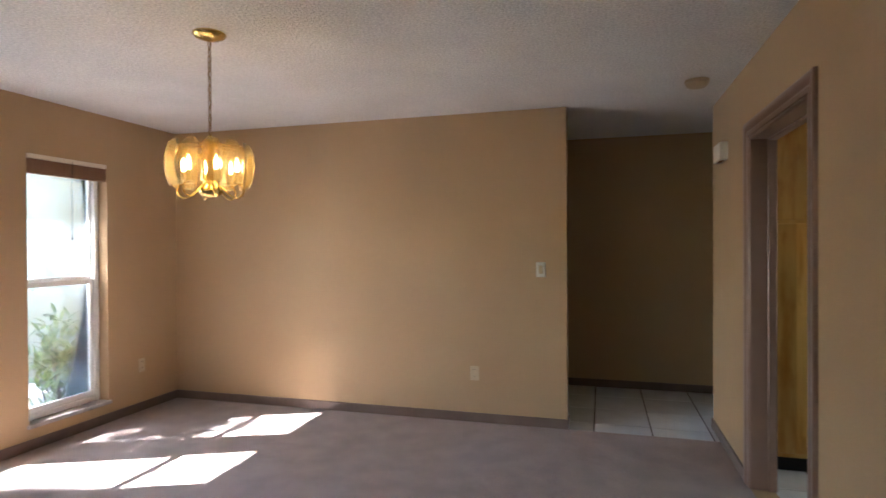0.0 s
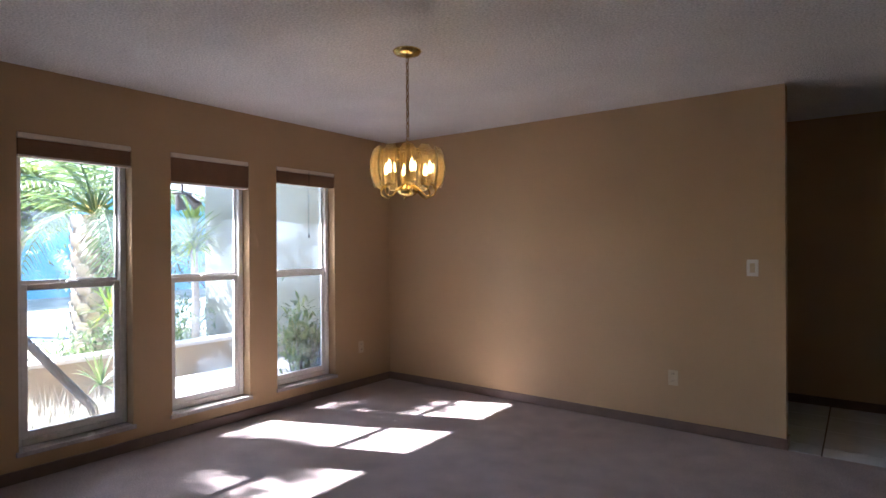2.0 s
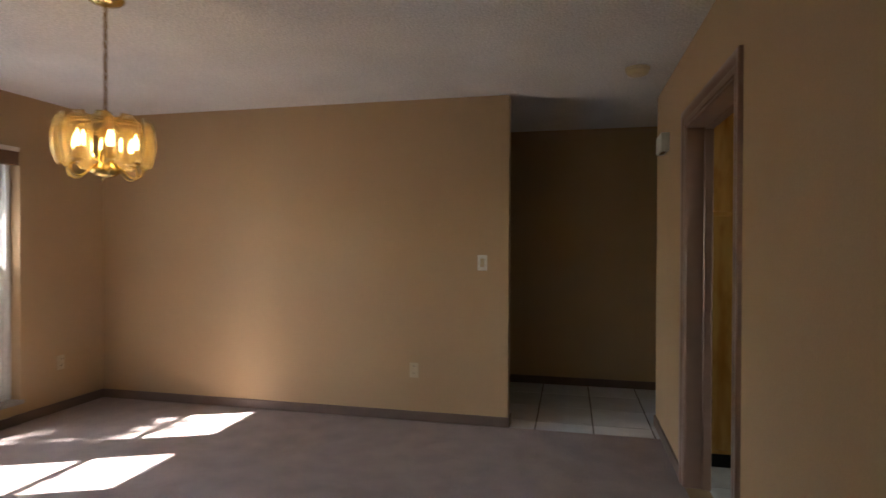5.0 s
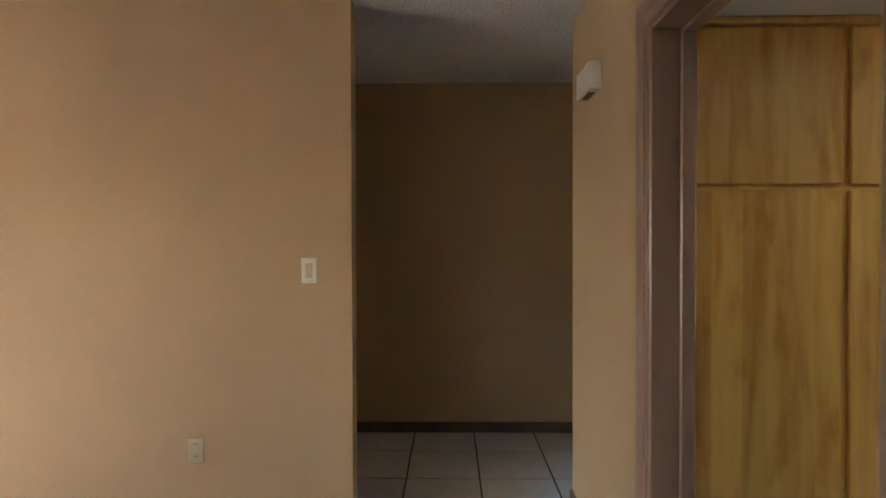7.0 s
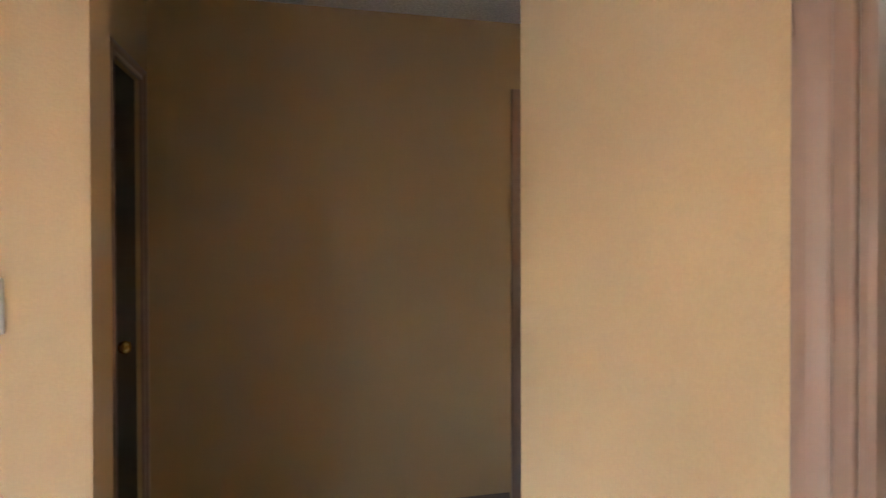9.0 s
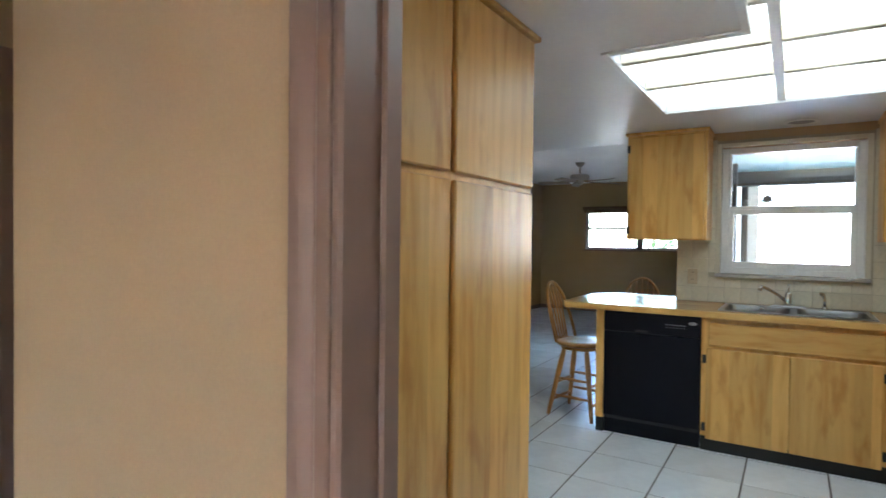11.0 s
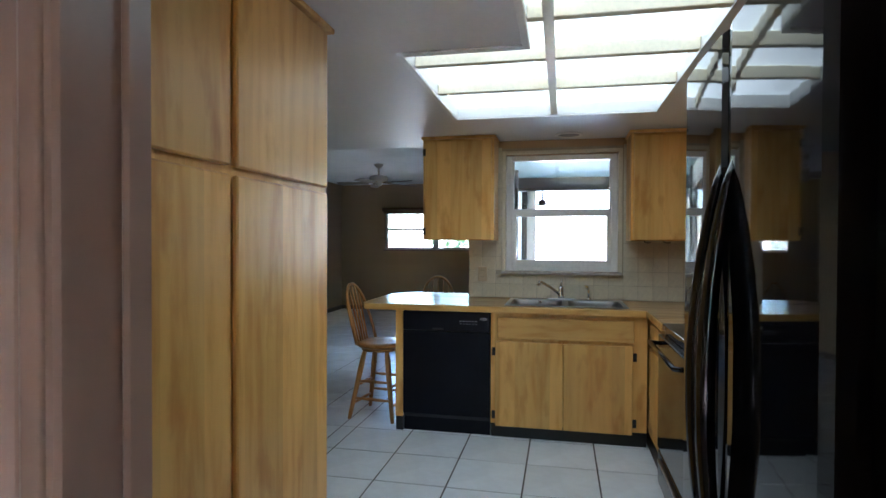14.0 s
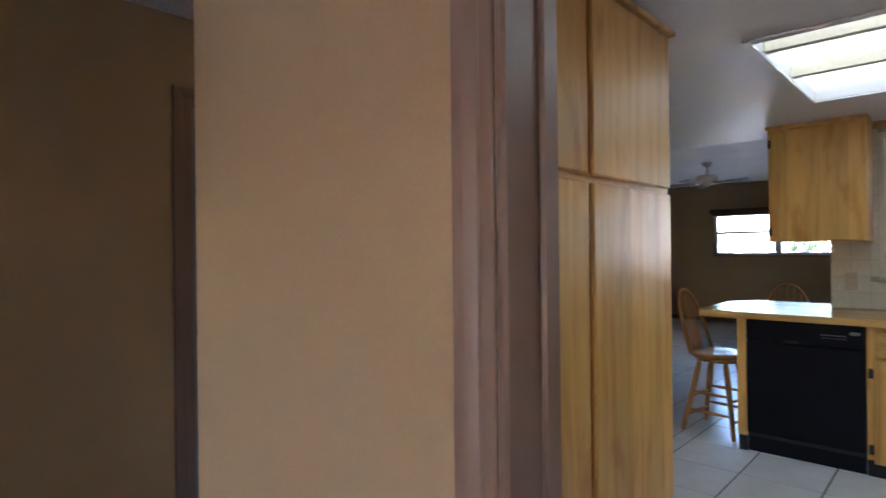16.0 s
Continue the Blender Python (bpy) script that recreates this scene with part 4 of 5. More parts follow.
# ---------------- kitchen: upper cabinets ----------------
def upper(y0, y1, door_y0, door_y1, hy, label):
    u = thing("wall_cabinet", (8.45, (y0 + y1) / 2, 1.371), label, "cabinet", "kitchen wall cabinets")
    part("body", B(8.31, SX - 0.01, y0, y1, 1.371, KH - 0.004, bevel=0.002), M_WOOD, u)
    part("crown", B(8.285, SX - 0.01, y0 - 0.012, y1 + 0.012, KH - 0.024, KH - 0.003, bevel=0.003), M_WOOD, u)
    d = part("door", B(8.29, 8.309, door_y0, door_y1, 1.376, KH - 0.04, bevel=0.004), M_WOOD, u)
    if hy is not None:
        for z in (1.44, 2.04):
            part("hinge", hinge(bmesh.new(), 8.308, hy, z), M_DARK, d, "dark metal hinge")
    return u


upper(-0.875, -0.33, -0.855, -0.352, -0.34, "honey maple wall cabinet over the bar counter")
u2 = upper(-2.24, -1.852, -2.235, -1.872, None, "honey maple wall cabinet beside the window")
for y in (-1.95, -2.08):
    part("cup_hook", tube(bmesh.new(), [(8.33, y, 1.372), (8.33, y, 1.362), (8.33, y - 0.02, 1.357), (8.33, y - 0.045, 1.36)], 0.004, 6), M_DARK, u2, "black metal hook")
u3 = thing("wall_cabinet", (7.8, -2.4, 1.371), "honey maple wall cabinet on the range wall", "cabinet", "kitchen wall cabinets")
part("body", B(7.38, 8.305, KS + 0.005, -2.262, 1.371, KH - 0.004, bevel=0.002), M_WOOD, u3)
part("door", B(7.40, 8.285, -2.26, -2.243, 1.376, KH - 0.04, bevel=0.004), M_WOOD, u3)
u4 = thing("wall_cabinet", (5.4, -2.3, 1.84), "honey maple cabinet over the refrigerator", "cabinet", "kitchen wall cabinets")
part("body", B(4.83, 5.9, KS + 0.005, -2.0, 1.875, KH - 0.004, bevel=0.002), M_WOOD, u4)
part("door", B(4.85, 5.36, -1.999, -1.982, 1.885, KH - 0.03, bevel=0.003), M_WOOD, u4)
part("door", B(5.37, 5.88, -1.999, -1.982, 1.885, KH - 0.03, bevel=0.003), M_WOOD, u4)

# ---------------- range ----------------
RX0, RX1, RYF = 6.62, 7.38, -1.93
rg = thing("kitchen_range", (7.0, -2.24, 0), "black electric range with a bar handle", "range")
part("body", B(RX0, RX1, KS + 0.01, RYF, 0.02, 0.90, bevel=0.004), M_BLACK, rg)
part("cooktop", B(RX0, RX1, KS + 0.01, RYF + 0.012, 0.902, 0.918, bevel=0.004), M_BLACK, rg)
part("back_panel", B(RX0, RX1, KS + 0.01, KS + 0.08, 0.919, 1.10, bevel=0.006), M_BLACK, rg)
for x in (6.82, 7.18):
    for y in (-2.08, -2.36):
        co = bmesh.new()
        for r in (0.03, 0.055, 0.08):
            tube(co, [(x + r * math.cos(2 * math.pi * k / 20), y + r * math.sin(2 * math.pi * k / 20), 0.928) for k in range(20)], 0.006, 6, closed=True)
        part("burner_coil", co, M_MATBLACK, rg)
od = part("oven_door", B(RX0 + 0.005, RX1 - 0.005, RYF + 0.001, RYF + 0.035, 0.24, 0.86, bevel=0.005), M_BLACK, rg)
hb = bmesh.new()
tube(hb, [(RX0 + 0.05, RYF + 0.03, 0.815), (RX0 + 0.05, RYF + 0.085, 0.82), (RX1 - 0.05, RYF + 0.085, 0.82), (RX1 - 0.05, RYF + 0.03, 0.815)], 0.012, 8)
part("door_handle", hb, M_BLACK, od, "black bar handle")
dr = part("storage_drawer", B(RX0 + 0.005, RX1 - 0.005, RYF + 0.001, RYF + 0.032, 0.045, 0.225, bevel=0.005), M_BLACK, rg)
part("drawer_pull", B(RX0 + 0.1, RX1 - 0.1, RYF + 0.033, RYF + 0.05, 0.19, 0.21, bevel=0.004), M_STEEL, dr, "silver pull strip")
bc = thing("base_cabinet", (6.25, -2.2, 0), "honey maple base cabinet between refrigerator and range", "cabinet")
part("body", B(5.93, 6.61, KS + 0.01, -1.953, 0.1, CT - 0.04, bevel=0.002), M_WOOD, bc)
part("kick", B(5.93, 6.61, KS + 0.01, -1.99, 0, 0.1), M_MATBLACK, bc)
part("door", B(5.96, 6.58, -1.951, -1.934, 0.12, 0.84, bevel=0.004), M_WOOD, bc)
solid("short_counter", boxes((5.925, 6.615, KS + 0.005, -1.915, CT - CB, CT), bevel=0.004), M_COUNTER, "butcher block laminate counter beside the range", "countertop")

# ---------------- refrigerator ----------------
FRY = -1.72
fr = thing("refrigerator", (5.42, -2.1, 0), "glossy black side-by-side refrigerator with curved handles", "refrigerator")
part("body", B(4.948, 5.88, KS + 0.02, FRY - 0.075, 0.02, 1.83, bevel=0.006), M_BLACK, fr)
part("grille", B(4.953, 5.875, FRY - 0.08, FRY - 0.03, 0.0, 0.085, bevel=0.004), M_MATBLACK, fr)
for hx in (4.955, 5.795):
    part("hinge_cover", B(hx, hx + 0.08, FRY - 0.10, FRY - 0.01, 1.832, 1.852, bevel=0.006), M_BLACK, fr)


def fridge_door(x0, x1, bulge):
    """A door whose front swells gently."""
    bm, n = bmesh.new(), 14
    out = [(x0, FRY - 0.07), (x1, FRY - 0.07)]
    for k in range(n + 1):
        s = k / n
        out.append((x1 + (x0 - x1) * s, FRY - 0.005 * (abs(2 * s - 1) ** 20) + bulge * (1 - (2 * s - 1) ** 2)))
    slab(bm, out, 0.09, 1.83)
    return bm


for x0, x1, hx in ((4.951, 5.448, 5.405), (5.456, 5.876, 5.495)):
    fd = part("door", fridge_door(x0, x1, 0.004), M_FRIDGE, fr)
    pts, rad = [], []
    for k in range(21):
        s = k / 20
        z = 0.55 + s * 0.985
        pts.append((hx, FRY - 0.008 + 0.057 * (math.sin(math.pi * s) ** 0.7), z))
        rad.append(0.010 + 0.011 * math.sin(math.pi * s))
    part("handle", tube(bmesh.new(), pts, rad, 12), M_BLACK, fd, "glossy black bowed handle")

# ---------------- kitchen ceiling light ----------------
li = thing("ceiling_light_panel", (7.0, -1.4, KH + 0.1), "L-shaped luminous ceiling with frosted panels and cream bars", "ceiling light")
XB = [LXN, 5.72, 6.18, 6.64, 7.13, LX1]
MB = -1.318
PZ = KH + 0.062
for u, v in zip(XB, XB[1:]):
    for a, b in ((LY0, MB), (MB, LY1)):
        if b > MB and u < 6.5:
            b = LYS
            if u > 6.0:
                pass
        if b - a > 0.05:
            part("diffuser", B(u + 0.004, v - 0.004, a + 0.004, b - 0.004, PZ, PZ + 0.005), M_PANEL, li, "frosted fluorescent diffuser")
part("diffuser", B(LX0 + 0.004, XB[3] - 0.004, LYS + 0.004, LY1 - 0.004, PZ, PZ + 0.005), M_PANEL, li, "frosted fluorescent diffuser")
M_BAR = paint("cream_light_bar", (0.80, 0.73, 0.56), 0.5, var=0.04)
for x in XB[1:-1]:
    y1 = LY1 if x > 6.5 else LYS
    part("cross_bar", B(x - 0.02, x + 0.02, LY0 + 0.002, y1 - 0.002, PZ - 0.06, PZ - 0.001, bevel=0.003), M_BAR, li, "cream painted cross bar")
part("long_bar", B(LXN + 0.002, LX1 - 0.002, MB - 0.02, MB + 0.02, PZ - 0.061, PZ - 0.002, bevel=0.003), M_BAR, li, "cream painted long bar")
tr = bmesh.new()
for r in ((LX0 - 0.05, LX1 + 0.005, LY1, LY1 + 0.03), (LX0 - 0.05, LX0 - 0.012, LYS + 0.0, LY1), (LXN, LX0 - 0.05, LYS, LYS + 0.03), (LX1, LX1 + 0.02, LY0, LY1)):
    box(tr, *r, KH - 0.012, KH - 0.001, bevel=0.003)
part("trim", tr, M_WHITE, li, "thin white trim")
dl = thing("recessed_light", (8.40, -1.42, KH), "round white recessed ceiling light, switched off", "ceiling light")
part("ring", lathe(bmesh.new(), [(0.10, -0.001), (0.105, -0.008), (0.085, -0.012), (0.08, -0.002)], (8.40, -1.42, KH), 28), M_WHITE, dl)
part("lens", lathe(bmesh.new(), [(0.001, -0.012), (0.05, -0.011), (0.082, -0.004), (0.082, -0.001)], (8.40, -1.42, KH), 28), M_GREY, dl, "grey lens")

# ---------------- kitchen window ----------------
kw = sash_window("window_4", SX + 0.03, 1, KW[0] + 0.004, KW[1] - 0.004, KW[2] + 0.004, KW[3] - 0.004, 1.60, "white single-hung window over the kitchen sink", bw=0.042)
kt = bmesh.new()
for r in ((KW[0] - 0.03, KW[0], KW[2], KW[3] + 0.03), (KW[1], KW[1] + 0.03, KW[2], KW[3] + 0.03), (KW[0], KW[1], KW[3], KW[3] + 0.03)):
    box(kt, SX - 0.016, SX, *r, bevel=0.003)
part("tile_trim", kt, M_WTILE, kw, "cream bullnose tile trim")
part("reveal", boxes((SX, SX + 0.03, KW[0], KW[0] + 0.004, KW[2], KW[3]), (SX, SX + 0.03, KW[1] - 0.004, KW[1], KW[2], KW[3])), M_WHITE, kw)
solid("window_sill", B(SX - 0.05, SX + 0.03, KW[0] - 0.03, KW[1] + 0.03, KW[2] - 0.022, KW[2] + 0.003, bevel=0.005), M_STONE, "grey marble sill over the sink", "window sill", "window sills", "structure")
k_out = plate("wall_outlet", (SX - 0.009, -0.752, 1.10), -90, "ivory double outlet on the tiled backsplash", M_IVORY)

# ---------------- family room window and fan ----------------
w5 = thing("window_5", (FX + 0.05, 1.0, 1.19), "wide white window of the family room with a rolled blind", "window", kind="structure")
bm = bmesh.new()
for r in ((0.02, 0.07, 1.19, 1.93), (1.98, 2.03, 1.19, 1.93), (0.07, 1.98, 1.19, 1.235), (0.07, 1.98, 1.885, 1.93), (0.96, 1.06, 1.235, 1.885), (0.07, 0.96, 1.57, 1.61), (1.06, 1.98, 1.57, 1.61)):
    box(bm, FX + 0.04, FX + 0.10, *r, bevel=0.003)
part("window_frame", bm, M_WHITE, w5)
for a, b in ((0.06, 0.97), (1.05, 1.99)):
    g = part("pane", B(FX + 0.068, FX + 0.072, a, b, 1.23, 1.89), M_KGLASS, w5)
    g.visible_shadow = False
part("sill", B(FX - 0.02, FX + 0.04, -0.01, 2.06, 1.165, 1.19, bevel=0.003), M_TRIM, w5, "dark sill")
rb = thing("window_blind", (FX - 0.03, 1.02, 1.83), "dark brown blind rolled up over the far window", "window blind")
part("roll", tube(bmesh.new(), [(FX - 0.038, -0.02, 1.975), (FX - 0.038, 2.07, 1.975)], 0.034, 12), M_SHADE, rb)
part("slats", boxes((FX - 0.03, FX - 0.008, 0.0, 2.05, 1.895, 1.965), bevel=0.003), M_SHADE, rb)

fx, fy = 11.85, 1.21
fn = thing("ceiling_fan", (fx, fy, H), "tan ceiling fan with brown blades, at rest", "ceiling fan")
part("canopy", lathe(bmesh.new(), [(0.065, 0.0), (0.065, -0.02), (0.03, -0.06)], (fx, fy, H), 20), M_FAN, fn)
part("rod", tube(bmesh.new(), [(fx, fy, H - 0.05), (fx, fy, H - 0.17)], 0.012, 8), M_FAN, fn)
part("motor", lathe(bmesh.new(), [(0.03, -0.16), (0.12, -0.175), (0.135, -0.2), (0.135, -0.235), (0.1, -0.26), (0.05, -0.28), (0.045, -0.31), (0.001, -0.315)], (fx, fy, H), 28), M_FAN, fn)
for k in range(5):
    b = bmesh.new()
    box(b, 0.15, 0.60, -0.06, 0.06, -0.004, 0.004, bevel=0.003)
    b.transform(Matrix.Translation((fx, fy, H - 0.27)) @ pose(0, 0, 0, 0, 0, 98 + 72 * k) @ pose(0, 0, 0, 11, 1))
    bl = part("blade", b, M_BLADE, fn, "brown wooden fan blade")
    b = bmesh.new()
    box(b, 0.08, 0.20, -0.02, 0.02, -0.008, -0.002, bevel=0.002)
    b.transform(Matrix.Translation((fx, fy, H - 0.262)) @ pose(0, 0, 0, 0, 0, 98 + 72 * k))
    part("blade_iron", b, M_BRASS, bl)


# ---------------- bar stools ----------------
def bar_stool():
    """A turned oak stool with a hoop back; its front looks along local +x."""
    s = thing("bar_stool", (0, 0, 0), "golden oak swivel bar stool with a hoop spindle back", "stool", "bar stools")
    SH = 0.575
    seat = lathe(bmesh.new(), [(0.001, SH - 0.035), (0.17, SH - 0.035), (0.195, SH - 0.02), (0.2, SH - 0.005), (0.185, SH + 0.004), (0.1, SH - 0.004), (0.001, SH - 0.006)], n=32)
    part("seat", seat, M_STOOL, s)
    part("swivel_plate", lathe(bmesh.new(), [(0.15, SH - 0.06), (0.15, SH - 0.045), (0.09, SH - 0.043), (0.09, SH - 0.035)], n=24), M_STOOL, s)
    legs = []
    for k in range(4):
        a = math.pi / 4 + k * math.pi / 2
        top, bot = Vector((0.13 * math.cos(a), 0.13 * math.sin(a), SH - 0.055)), Vector((0.255 * math.cos(a), 0.255 * math.sin(a), 0.0))
        legs.append((top, bot))
        pts = [top.lerp(bot, t) for t in (0, 0.1, 0.3, 0.5, 0.7, 0.9, 1)]
        part("leg", tube(bmesh.new(), pts, [0.016, 0.02, 0.022, 0.019, 0.018, 0.016, 0.013], 10), M_STOOL, s)
    for k in range(4):
        for t in ((0.52, 0.78) if k % 2 else (0.45, 0.70)):
            a, b = legs[k][0].lerp(legs[k][1], t), legs[(k + 1) % 4][0].lerp(legs[(k + 1) % 4][1], t)
            part("stretcher", tube(bmesh.new(), [a.lerp(b, u) for u in (0.02, 0.25, 0.5, 0.75, 0.98)], [0.008, 0.011, 0.013, 0.011, 0.008], 8), M_STOOL, s)
    hoop = []
    for k in range(25):
        u = math.pi * k / 24
        y = 0.165 * math.cos(u) * (1 + 0.12 * math.sin(u))
        h = 0.45 * math.sin(u) ** 0.75
        hoop.append((-0.125 - 0.20 * h - 0.05 * math.sin(u), y, SH - 0.006 + h))
    part("hoop", tube(bmesh.new(), hoop, 0.0125, 10), M_STOOL, s, "bent oak hoop")
    for y in (-0.1, -0.05, 0.0, 0.05, 0.1):
        h = 0.45 * (1 - (y / 0.18) ** 2) ** 0.42 - 0.005
        part("spindle", tube(bmesh.new(), [(-0.155, y * 0.75, SH - 0.004), (-0.165 - 0.1 * h, y * 0.9, SH + h * 0.5), (-0.175 - 0.2 * h, y, SH + h - 0.005)], [0.008, 0.0075, 0.006], 8), M_STOOL, s)
    return s


st = bar_stool()
st.matrix_basis = pose(8.32, 0.01, 0, 0, 0, -97)
copy_thing(st, pose(9.12, -0.275, 0, 0, 0, 193))

# ---------------- outside the dining windows ----------------
GZ = -0.35
setting("ground", B(-260, 260, -260, 260, GZ - 0.2, GZ), M_GROUND, "pale sandy soil and dry lawn", "ground")
setting("road", B(-13.5, -8.2, -60, 60, GZ + 0.001, GZ + 0.012), M_ROAD, "street beyond the hedge, tinted blue-grey for the sky's reflection", "road")
setting("terrace", B(-1.0, 6.0, -14.0, -8.12, GZ + 0.002, -0.05), M_PATIO, "pale concrete terrace behind the dining room", "terrace")
setting("eave", boxes((-1.02, -0.2, -9.0, 0.3, 2.54, 2.60), (-1.06, -1.02, -9.0, 0.3, 2.50, 2.64)), M_SOFFIT, "white boxed roof eave over the windows", "eave")
setting("roof", boxes((-1.06, 15.4, -9.0, 4.2, 2.9, 3.05), (-1.06, -0.2, -9.0, 0.3, 2.645, 2.9), (-0.2, 0.0, -9.0, 0.3, 2.68, 2.9)), M_SOFFIT, "pale roof over the house", "roof")
low = setting("garden_wall", B(-2.75, -2.55, -6.5, 0.3, GZ, 0.20), M_LOWWALL, "low tan stucco courtyard wall")
setting("garden_wall_cap", B(-2.78, -2.52, -6.52, 0.3, 0.201, 0.245, bevel=0.008), M_CAP, "white cap of the courtyard wall", "wall cap")
setting("wing_wall", boxes((-4.05, -0.2, 0.3, 0.5, GZ, 2.9)), M_WING, "grey-green stucco wing wall beside the windows, darkened for tree shade")


def strap(bm, base, az, el, length, width, droop, n=6, fold=0.3):
    """A long pointed leaf."""
    p, d = Vector(base), Vector((math.cos(az) * math.cos(el), math.sin(az) * math.cos(el), math.sin(el)))
    side = Vector((-math.sin(az), math.cos(az), 0))
    prev = None
    for k in range(n + 1):
        s = k / n
        w = width * (1 - s) ** 0.6 * (0.55 + 0.45 * min(1, s * 4))
        a, b = bm.verts.new(p + side * w / 2), bm.verts.new(p - side * w / 2)
        if prev:
            bm.faces.new((prev[0], a, b, prev[1]))
        prev = (a, b)
        p = p + d * length / n
        d = (d + Vector((0, 0, -droop / n))).normalized()


def palm_crown(bm, at, count, length, rng, up=0.9, low=-0.5):
    """Feather fronds that arch out from a crown."""
    for k in range(count):
        az, el = rng.uniform(0, 2 * math.pi), rng.uniform(low, up)
        p, d = Vector(at), Vector((math.cos(az) * math.cos(el), math.sin(az) * math.cos(el), math.sin(el)))
        side = Vector((-math.sin(az), math.cos(az), 0))
        L = length * rng.uniform(0.75, 1.1)
        n = 22
        mid = []
        for j in range(n + 1):
            mid.append(p.copy())
            if j > 3:
                s = j / n
                ll = 0.55 * (1 - abs(2 * s - 1.0) ** 2 * 0.7) * L / 2.2
                for sg in (-1, 1):
                    dirn = (side * sg * 0.8 + d * 0.75 + Vector((0, 0, -0.35 - 0.3 * rng.random()))).normalized()
                    w = d * 0.022
                    tip = p + dirn * ll
                    q = p + dirn * ll * 0.5 + Vector((0, 0, 0.03))
                    vs = [bm.verts.new(c) for c in (p - w, p + w, q + w * 0.8, tip, q - w * 0.8)]
                    bm.faces.new(vs)
            p = p + d * L / n
            d = (d + Vector((0, 0, -1.7 / n))).normalized()
        tube(bm, mid, [0.03 * (1 - 0.8 * j / n) for j in range(n + 1)], 5)


def palm(at, height, rad, label, count, length, seed, leany=0.0, up=0.9, low=-0.5):
    rng = random.Random(seed)
    p = thing("palm_tree", at, label, "palm tree")
    n = 14
    x, y, z = at
    pts = [(x, y + leany * (k / n) ** 1.5, z + height * k / n) for k in range(n + 1)]
    tr_ = tube(bmesh.new(), pts, [rad * (1.15 - 0.25 * k / n) for k in range(n + 1)], 14)
    part("trunk", tr_, M_BARK, p)
    bo = bmesh.new()
    rows = int(height / 0.16)
    for r in range(rows):
        for k in range(7):
            a = 2 * math.pi * (k + 0.5 * (r % 2)) / 7
            zz = z + r * 0.16
            c = Vector((x + rad * 1.02 * math.cos(a), y + leany * (r / rows) ** 1.5 + rad * 1.02 * math.sin(a), zz))
            o, sd = Vector((math.cos(a), math.sin(a), 0)), Vector((-math.sin(a), math.cos(a), 0))
            vs = [bo.verts.new(c + v) for v in (-sd * 0.13 * rad / 0.25, sd * 0.13 * rad / 0.25, o * 0.07 + sd * 0.07 + Vector((0, 0, 0.2)), o * 0.07 - sd * 0.07 + Vector((0, 0, 0.2)), Vector((0, 0, 0.24)))]
            bo.faces.new((vs[0], vs[1], vs[2], vs[3])), bo.faces.new((vs[3], vs[2], vs[4]))
    part("boots", bo, M_BARK, p, "woven stubs of old fronds")
    cr = bmesh.new()
    palm_crown(cr, (x, y + leany, z + height), count, length, rng, up, low)
    part("crown", cr, M_PALM, p)
    return p


palm((-6.45, -0.28, GZ), 2.3, 0.31, "stout palm with woven trunk and arching fronds", 26, 2.6, 3, up=1.35, low=0.1)


def broad_tree(at, height, r, count, label, seed, mat, leafsize=0.16, dy=0.4, zlo=0.72):
    """A tree with limbs and an uneven crown of leaf clumps."""
    rng = random.Random(seed)
    p = thing("garden_tree", at, label, "tree")
    x, y, z = at
    tk = bmesh.new()
    tube(tk, [(x, y, z), (x + 0.06, y + 0.1, z + height * 0.4), (x, y + 0.3, z + height * 0.7)], [0.16, 0.12, 0.09], 10)
    tips = []
    for k in range(14):
        a, q = rng.uniform(0, 6.28), rng.uniform(0.25, 0.95)
        tip = Vector((x + r * q * math.cos(a), y + dy + r * q * math.sin(a), z + height * rng.uniform(zlo, 1.12)))
        base = Vector((x, y + 0.25, z + height * rng.uniform(0.45, 0.7)))
        tube(tk, [base, base.lerp(tip, 0.5) + Vector((0, 0, 0.15)), tip], [0.06, 0.04, 0.015], 6)
        tips.append(tip)
    part("trunk", tk, M_BARK, p)
    bm = bmesh.new()
    for k in range(count):
        c = rng.choice(tips) + Vector((rng.gauss(0, r * 0.24), rng.gauss(0, r * 0.24), rng.gauss(0, r * 0.2)))
        strap(bm, c, rng.uniform(0, 6.28), rng.uniform(-0.8, 1.0), leafsize * rng.uniform(0.8, 1.6), leafsize * 0.6, 0.7, 2)
    part("crown", bm, mat, p)
    return p


# out of view, added to keep sun off the wing wall
broad_tree((-6.3, -2.75, GZ), 6.4, 1.25, 7000, "unseen leafy tree added to shade the wing wall", 19, M_SHRUB, dy=0.95, zlo=0.8)
broad_tree((-9.6, -0.75, GZ), 3.0, 0.95, 3000, "bright yellow-green tree by the street", 23, M_LIME, 0.2)
# two more sun blockers out of view, for the carpet's dappled patches
broad_tree((-6.3, -6.3, GZ), 6.8, 0.6, 2600, "unseen slim tree added to break up window 1's sun patch", 13, M_SHRUB, 0.17, dy=0.66, zlo=0.9)
broad_tree((-6.3, -3.85, GZ), 6.6, 0.46, 800, "unseen thin tree added to dapple window 3's sun patch", 17, M_SHRUB, 0.17, dy=0.28, zlo=0.92)


